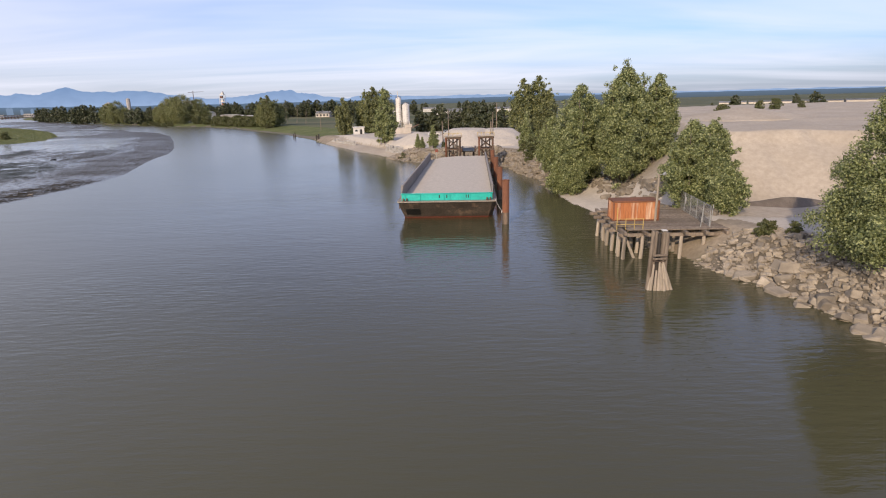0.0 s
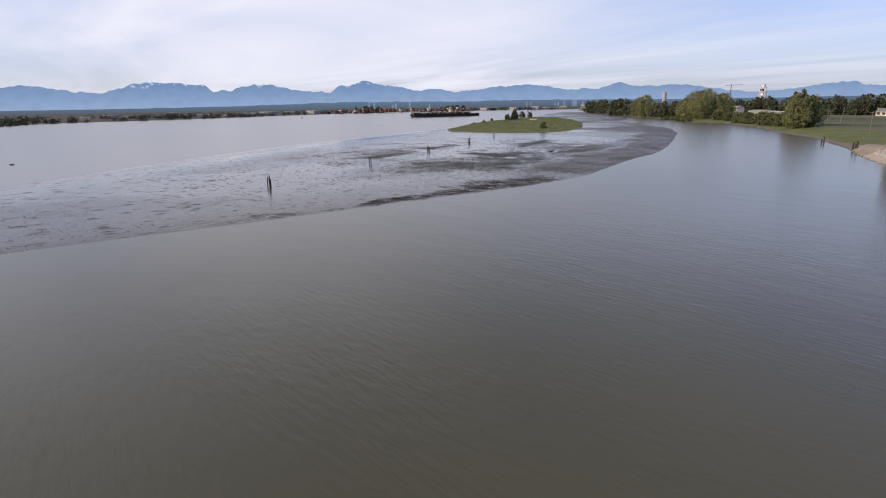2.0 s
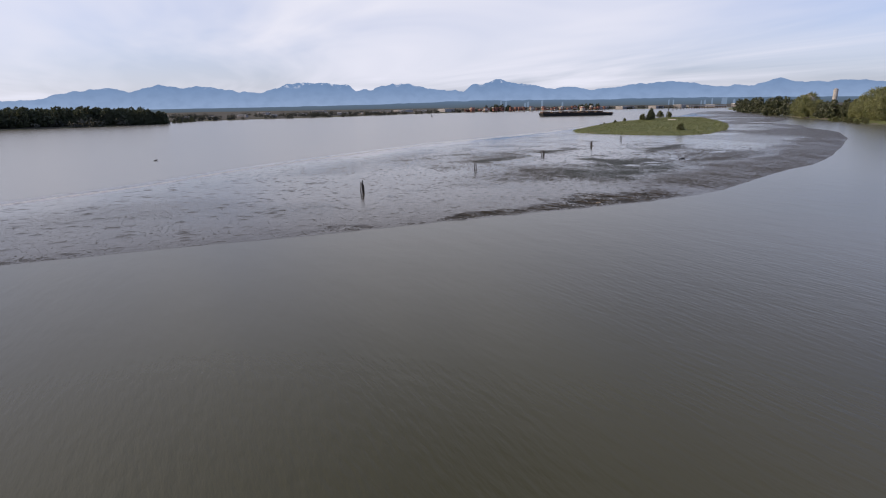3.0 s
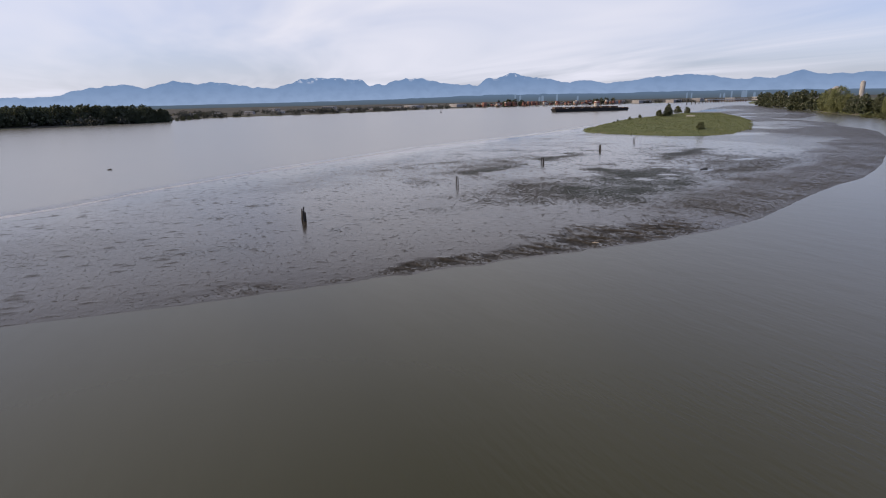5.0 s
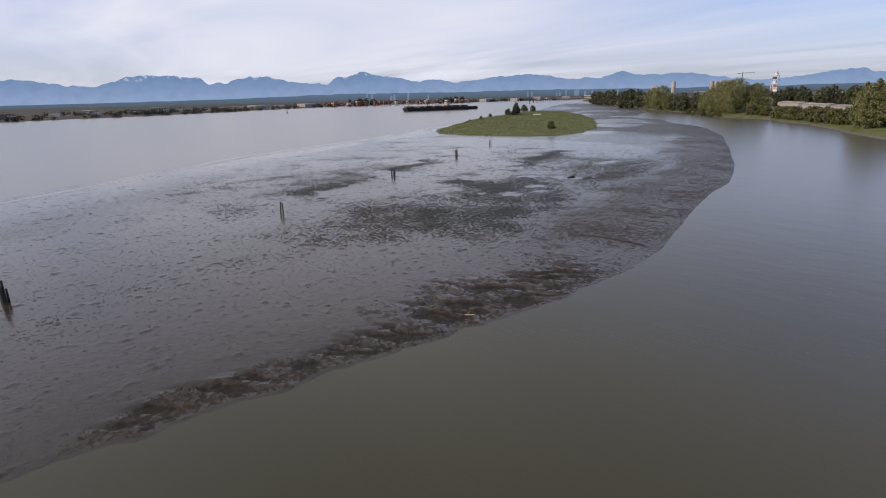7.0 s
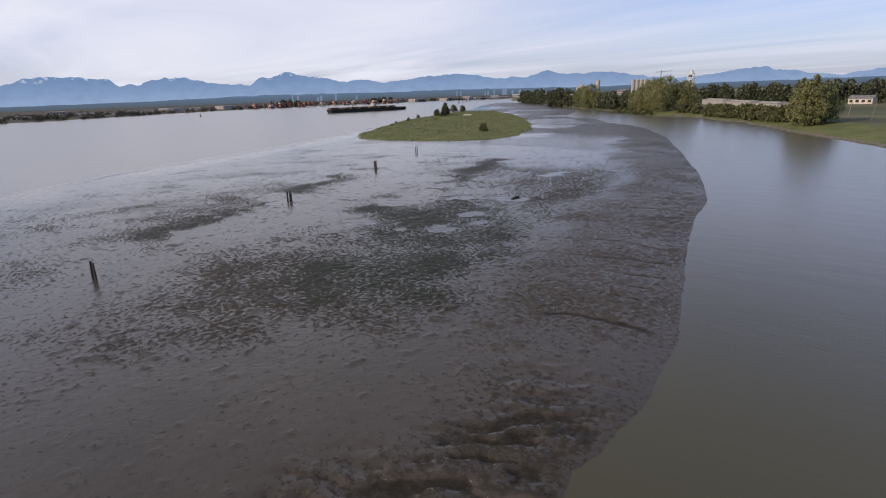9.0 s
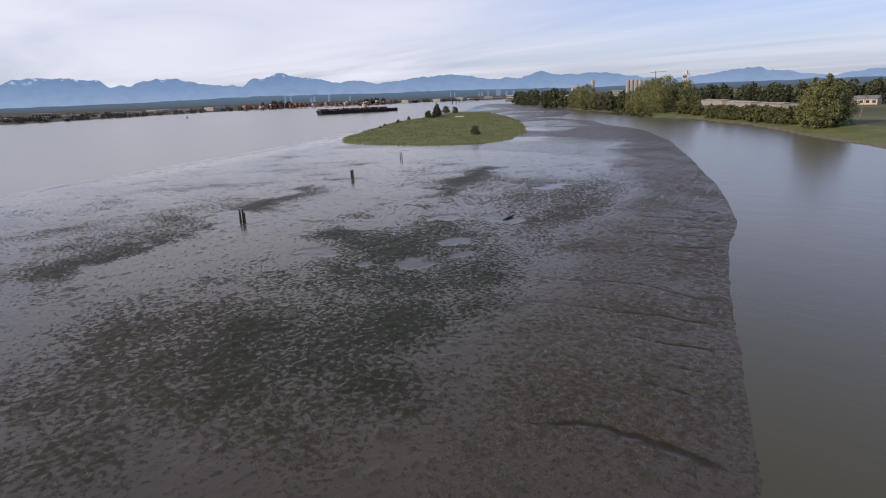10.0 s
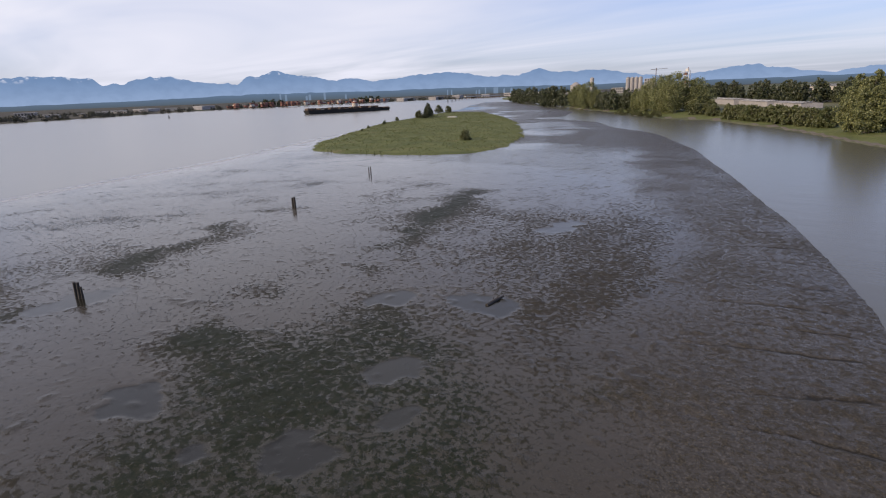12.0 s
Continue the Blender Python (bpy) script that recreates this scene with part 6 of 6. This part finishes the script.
# cement works
silo(-734, 1373, 4.6, 0.0, 38.0, "tall pale slender silo tower at the works", "works silos", False, WORKS)
for k in range(4):
    silo(-745 + k * 9.5, 1592 + k * 4, 5.2, 0.0, 38.0, "tall beige cement silo in a row", "works silos", False, WORKS)
building("works_block", -695, 1612, 20, 26, 20, 34, WORKS, GREY_ROOF, "tall pale works building beside the silos", "works", "works buildings", 0, 4, 5)
building("works_block", -775, 1600, 15, 30, 22, 14, WORKS, GREY_ROOF, "low pale works building beside the silos", "works", "works buildings", 0, 6, 2)
building("works_block", -640, 1500, 10, 44, 20, 13, WHITE, GREY_ROOF, "low pale works building beside the silos", "works", "works buildings", 0, 8, 2)
silo(-573, 1006, 9.0, 0.0, 22.0, "round cream storage tank behind the trees", "works silos", False, WORKS, "tank")
tower = thing("preheater_tower", -678, 1830, 2.5, 0, "open white and red steel process tower", "tower")
for k in range(5):
    bm = bmesh.new()
    box(bm, (0, 0, 8 + k * 11), (20 - k * 1.6, 16, 1.2), 0, 0.1)
    part("floor_deck", bm, WHITE, tower)
    bm = bmesh.new()
    box(bm, (random.uniform(-3, 3), 0, 13 + k * 10.5), (9 - k * 0.6, 9, 7.5), 0, 0.2)
    part("vessel", bm, CARGO if k % 2 else WHITE, tower)
for sx in (-1, 1):
    for sy in (-1, 1):
        bm = bmesh.new()
        rod(bm, (sx * 9, sy * 7, 0), (sx * 6.5, sy * 7, 54), 0.8, 0.6, 6)
        part("column", bm, WHITE, tower)
bm = bmesh.new()
rod(bm, (3, 0, 50), (3, 0, 62), 1.5, 1.2, 8)
part("stack", bm, CARGO, tower)
crane = thing("tower_crane", -719, 1710, 2.5, 35, "thin grey tower crane above the works", "crane")
bm = bmesh.new()
rod(bm, (0, 0, 0), (0, 0, 62), 0.9, 0.9, 4)
part("mast", bm, STEEL, crane)
bm = bmesh.new()
rod(bm, (-14, 0, 58), (30, 0, 60), 0.6, 0.4, 4)
part("jib", bm, STEEL, crane)

# barges on the main river
def far_barge(x, y, turn, L, w, h, load_h, label):
    t = thing("river_barge", x, y, 0, turn, label, "barge", "barges on the main river")
    part("hull", loft([deck_ring(w * 0.44, 3, L - 3, -1), deck_ring(w * 0.5, 0, L, h)]), BLACK if load_h else HULL, t)
    for k in range(9):
        bm = bmesh.new()
        box(bm, (0, L * (k + 0.5) / 9, h + 0.45), (w * 0.96, 0.5, 0.9), 0, 0.05)
        part("coaming", bm, STEEL, t)
    for k in range(7 if load_h else 0):
        bm = bmesh.new()
        box(bm, (random.uniform(-1, 1), L * (k + 0.5) / 7, h + load_h / 2), (w * 0.7, L / 9, load_h * random.uniform(0.5, 1.0)), random.uniform(-3, 3), 0.2)
        part("cargo_stack", bm, STEEL, t)
    return t


fb_turn = math.degrees(math.atan2(661 - 560, -682 + 703)) - 90
fb = far_barge(-703, 559, fb_turn, 104, 16, 4.6, 2.6, "long dark loaded barge moored on the river")
for k, (f, z) in enumerate(((0.35, 5.0), (0.72, 5.5))):
    bm = bmesh.new()
    rod(bm, (0, 106 * f, 4), (0, 106 * f, 4 + z + 3), 0.5, 0.4, 6)
    part("mast", bm, STEEL, fb)
far_barge(-701, 622, fb_turn - 2, 64, 14, 3.2, 1.5, "long low dark barge moored on the river")
house = thing("barge_deckhouse", -699, 636, 3.4, fb_turn, "pale cylindrical tower with a red cap on a barge", "deckhouse")
for r0, z0, z1, m in ((3.9, -3.3, 8.0, BEIGE), (4.1, 8.0, 9.2, BOOT), (2.4, 9.2, 10.6, BEIGE)):
    bm = bmesh.new()
    rod(bm, (0, 0, z0), (0, 0, z1), r0, r0 * 0.97, 18)
    part("tower_ring", bm, m, house)

# far shore: container yard, sheds, pier, town towers
for k in range(46):
    t = k / 46
    x, y = -1330 + 60 * t + random.uniform(-25, 8) * 1.5, 800 + 420 * t + random.uniform(-4, 4)
    h = random.choice((5.2, 5.2, 7.8, 10.4))
    stack = thing("container_stack", x, y, 2.3, random.uniform(-4, 4) - 60, random.choice(("stacked red freight containers on the far shore", "stacked brown freight containers on the far shore")), "containers", "freight containers")
    for j in range(int(h / 2.6)):
        bm = bmesh.new()
        box(bm, (random.uniform(-0.4, 0.4), 0, 1.3 + j * 2.6), (12.2 + random.uniform(0, 6), 5, 2.5), 0, 0.08)
        part("container", bm, CARGO if random.random() < 0.75 else BEIGE, stack)
for x, y, sx, h, turn in ((-1576, 452, 36, 9, 60), (-1560, 300, 24, 6, 50), (-1420, 640, 60, 8, -55), (-1400, 760, 50, 9, -60), (-1350, 1270, 60, 9, -70), (-1330, 1350, 70, 9, -75),
                          (-1290, 1440, 60, 9, -70), (-1270, 1520, 70, 11, -60), (-1230, 1610, 60, 9, -50), (-1180, 1680, 90, 11, -40), (-1100, 1740, 80, 12, -30), (-1020, 1800, 90, 10, -30)):
    building("warehouse", x, y, turn, sx, 24, h * 0.8, WORKS, WHITE, "long pale warehouse on the far shore", "warehouse", "warehouses on the far shore", 0, 6, 1)
for x, y, sx, h, m in ((-1040, 130, 14, 4, BEIGE), (-1075, 190, 18, 5, WHITE), (-1090, 250, 12, 4, GREY_ROOF), (-1110, 310, 20, 5, BEIGE), (-1150, 370, 16, 5, WHITE), (-1190, 420, 24, 5, GREY_ROOF),
                       (-1215, 470, 14, 4, BEIGE), (-1260, 520, 22, 6, WHITE), (-1290, 560, 30, 6, BEIGE), (-1320, 620, 18, 5, WHITE), (-1350, 690, 26, 6, GREY_ROOF), (-1010, 90, 12, 4, WHITE)):
    building("shore_house", x - 60, y, random.uniform(40, 75), sx, 9, h * 0.7, WORKS if m is WHITE else m, GREY_ROOF, "small pale building on the far shore", "house", "small buildings on the far shore", 2.0)
pier = thing("river_pier", -1128, 1465, 0, 82, "low pier on red and white piles across the river", "pier")
bm = bmesh.new()
box(bm, (0, 0, 7.0), (140, 9, 1.8), 0, 0.1)
part("pier_deck", bm, WHITE, pier)
for k in range(15):
    bm = bmesh.new()
    rod(bm, (-66 + k * 9.4, -3, -2), (-66 + k * 9.4, -3, 6.2), 1.1, 1.1, 8)
    part("pier_pile", bm, CARGO, pier)
for k in range(6):
    x, y = -915 - k * 42, 1070 + k * 62
    p = thing("channel_pile", x, y, 0, 0, "dark timber channel marker pile in the river", "pile", "channel marker piles")
    bm = bmesh.new()
    rod(bm, (0, 0, -2), (0, 0, 6.5 + (k % 3)), 1.0, 0.8, 7)
    part("shaft", bm, DARK_WOOD, p)


def tower_block(az, d, w, top, wall):
    x, y = -52 + d * math.sin(radians(az)), 78 + d * math.cos(radians(az))
    t = thing("tower_block", x, y, 2.0, -az, "high-rise block on the distant skyline, pale with painted haze", "tower block", "towers on the skyline")
    bm = bmesh.new()
    box(bm, (0, 0, top / 2), (w, w * 0.8, top), 0, 0.5)
    part("wall", bm, wall, t)
    bm = bmesh.new()
    box(bm, (w * 0.1, 0, top + 2.2), (w * 0.5, w * 0.4, 4.5), 0, 0.3)
    part("roof_house", bm, wall, t)
    return t


for az in (-57.3, -56.8, -54.9, -54.6, -53.2, -51.2):
    tower_block(az, 3950, random.uniform(9, 18), random.uniform(24, 46), TOWER)
for az in (-41.3, -40.9, -38.5, -38.2, -37.6, -36.7, -36.5, -35.8, -35.1, -32.8):
    tower_block(az, 3950, random.uniform(8, 18), random.uniform(20, 38), TOWER)
slab = thing("concrete_slab", -391, 481, 0.95, 20, "pale concrete slab lying on the grass island", "slab")
bm = bmesh.new()
box(bm, (0, 0, 0.5), (7, 3, 1.0), 0, 0.1)
part("slab_body", bm, WHITE, slab)

# scrub along the far shore
rng = np.random.default_rng(5)
n = 420
t = rng.random(n)
sx = np.interp(t, np.linspace(0, 1, len(FAR_SHORE) - 2), [p[0] for p in FAR_SHORE[2:]])
sy = np.interp(t, np.linspace(0, 1, len(FAR_SHORE) - 2), [p[1] for p in FAR_SHORE[2:]])
depth = 8 + 420 * rng.random(n) ** 2
cen = np.stack([sx - depth, sy, np.full(n, 2.0) + rng.random(n) * 2.0], -1)
rad_s = 2.5 + 4.5 * rng.random(n)
v, f = leaf_cloud(rng, cen, rad_s, 26000, 2.2)
tagged(obj("shore_scrub", data_mesh(v, f, LEAF_SCRUB)), "low dark scrub along the far shore", "scrub", kind="stuff")

# ---- riprap ----
def rock_mesh(seed, flat):
    """An angular broken block: the hull of a few random corners, its edges worn."""
    rng = random.Random(seed + 100)
    bm = bmesh.new()
    for sx in (-1, 1):
        for sy in (-1, 1):
            for sz in (-1, 1):
                bm.verts.new((sx * rng.uniform(0.28, 0.55), sy * rng.uniform(0.26, 0.5), sz * flat * rng.uniform(0.32, 0.52)))
    for _ in range(5):
        bm.verts.new((rng.uniform(-0.6, 0.6), rng.uniform(-0.5, 0.5), flat * rng.uniform(-0.55, 0.55)))
    bmesh.ops.convex_hull(bm, input=bm.verts[:])
    loose = [v for v in bm.verts if not v.link_faces]
    bmesh.ops.delete(bm, geom=loose, context="VERTS")
    bmesh.ops.bevel(bm, geom=bm.edges[:], offset=0.035, segments=1, affect="EDGES")
    return mesh_of(bm, ROCK)


rocks = [rock_mesh(k, f) for k, f in enumerate((0.55, 0.7, 0.5, 0.8, 0.6, 0.65, 0.45, 0.75))]


def bank_spots(n, y0, y1, reach, seed):
    """Places on the bank's slope within reach of the waterline, between two stretches of the river."""
    rng = np.random.default_rng(seed)
    got = []
    while len(got) < n:
        x, y = rng.uniform(-40, 34, 4000), rng.uniform(y0, y1, 4000)
        z, d, _, _ = land_height(x, y)
        ok = (d > -0.6) & (d < reach)
        got += list(zip(x[ok], y[ok], z[ok], d[ok]))
    return got[:n], rng


bank = thing("riprap_bank", 24, 40, 0, 0, "pale angular riprap rocks along the river bank", "rocks")
near, rng = bank_spots(290, 26, 50.5, 6.0, 3)
for x, y, z, d in near:
    s = (0.36 + 1.25 * rng.random() ** 2.6) * (1.15 if d < 2.5 else 0.85) * (1.2 if y < 38 else 0.8)
    o = obj("rock", rocks[rng.integers(0, 8)], None, bank)
    o.matrix_basis = pose(x - 24, y - 40, z + 0.08 * s, rng.uniform(-22, 22), rng.uniform(-22, 22), rng.uniform(0, 360)) @ Matrix.Diagonal((s * 1.3, s, s, 1))


def rock_stuff(name, spots, rng, lo, hi, label):
    src = [(np.array([v.co[:] for v in m.vertices]), [tuple(p.vertices) for p in m.polygons]) for m in rocks]
    verts, faces, base = [], [], 0
    for x, y, z, d in spots:
        v, f = src[rng.integers(0, 8)]
        s = lo + (hi - lo) * rng.random() ** 2
        m = np.array((pose(0, 0, 0, rng.uniform(-25, 25), rng.uniform(-25, 25), rng.uniform(0, 360)) @ Matrix.Diagonal((s * 1.3, s, s, 1))).to_3x3())
        verts.append(v @ m.T + np.array([x, y, z + 0.05 * s]))
        faces += [tuple(i + base for i in p) for p in f]
        base += len(v)
    me = data_mesh(np.concatenate(verts), faces, ROCK)
    tagged(obj(name, me), label, "rocks", kind="stuff")


spots_, rng = bank_spots(2600, 24, 53.5, 7.5, 5)
rock_stuff("small_riprap", spots_, rng, 0.15, 0.65, "small broken rocks between the riprap")
spots_, rng = bank_spots(1000, 97, 152, 5.0, 6)
rock_stuff("bank_rocks", spots_, rng, 0.5, 1.6, "grey-brown rocks on the bank of the yard")
spots_, rng = bank_spots(300, 149, 166, 5.5, 7)
rock_stuff("bank_rocks", spots_, rng, 0.6, 1.8, "grey-brown rocks on the bank of the yard")
spots_, rng = bank_spots(330, 60, 98, 9.0, 8)
rock_stuff("beach_rocks", [p for p in spots_ if p[3] > 4.5], rng, 0.5, 1.5, "brown rocks at the top of the beach")

# grass tufts on the island and the far bank
rng = np.random.default_rng(9)
gx_, gy_ = rng.uniform(-500, -208, 60000), rng.uniform(265, 592, 60000)
d_, _ = line_distance(gx_, gy_, ISLAND + ISLAND[:1])
ok = inside(gx_, gy_, ISLAND) & (d_ > 1.0)
gx_, gy_, d_ = gx_[ok][:16000], gy_[ok][:16000], d_[ok][:16000]
cen = np.stack([gx_, gy_, 0.75 + 0.5 * smooth_step(d_, 2, 40)], -1)
v, f = leaf_cloud(rng, cen, np.full(len(cen), 0.5), 40000, 0.42)
tagged(obj("island_grass", data_mesh(v, f, leaf_mat("marsh_grass", (0.085, 0.110, 0.032), (0.20, 0.215, 0.070), (0.17, 0.16, 0.06)))), "rough green marsh grass tufts on the island", "grass", kind="stuff")
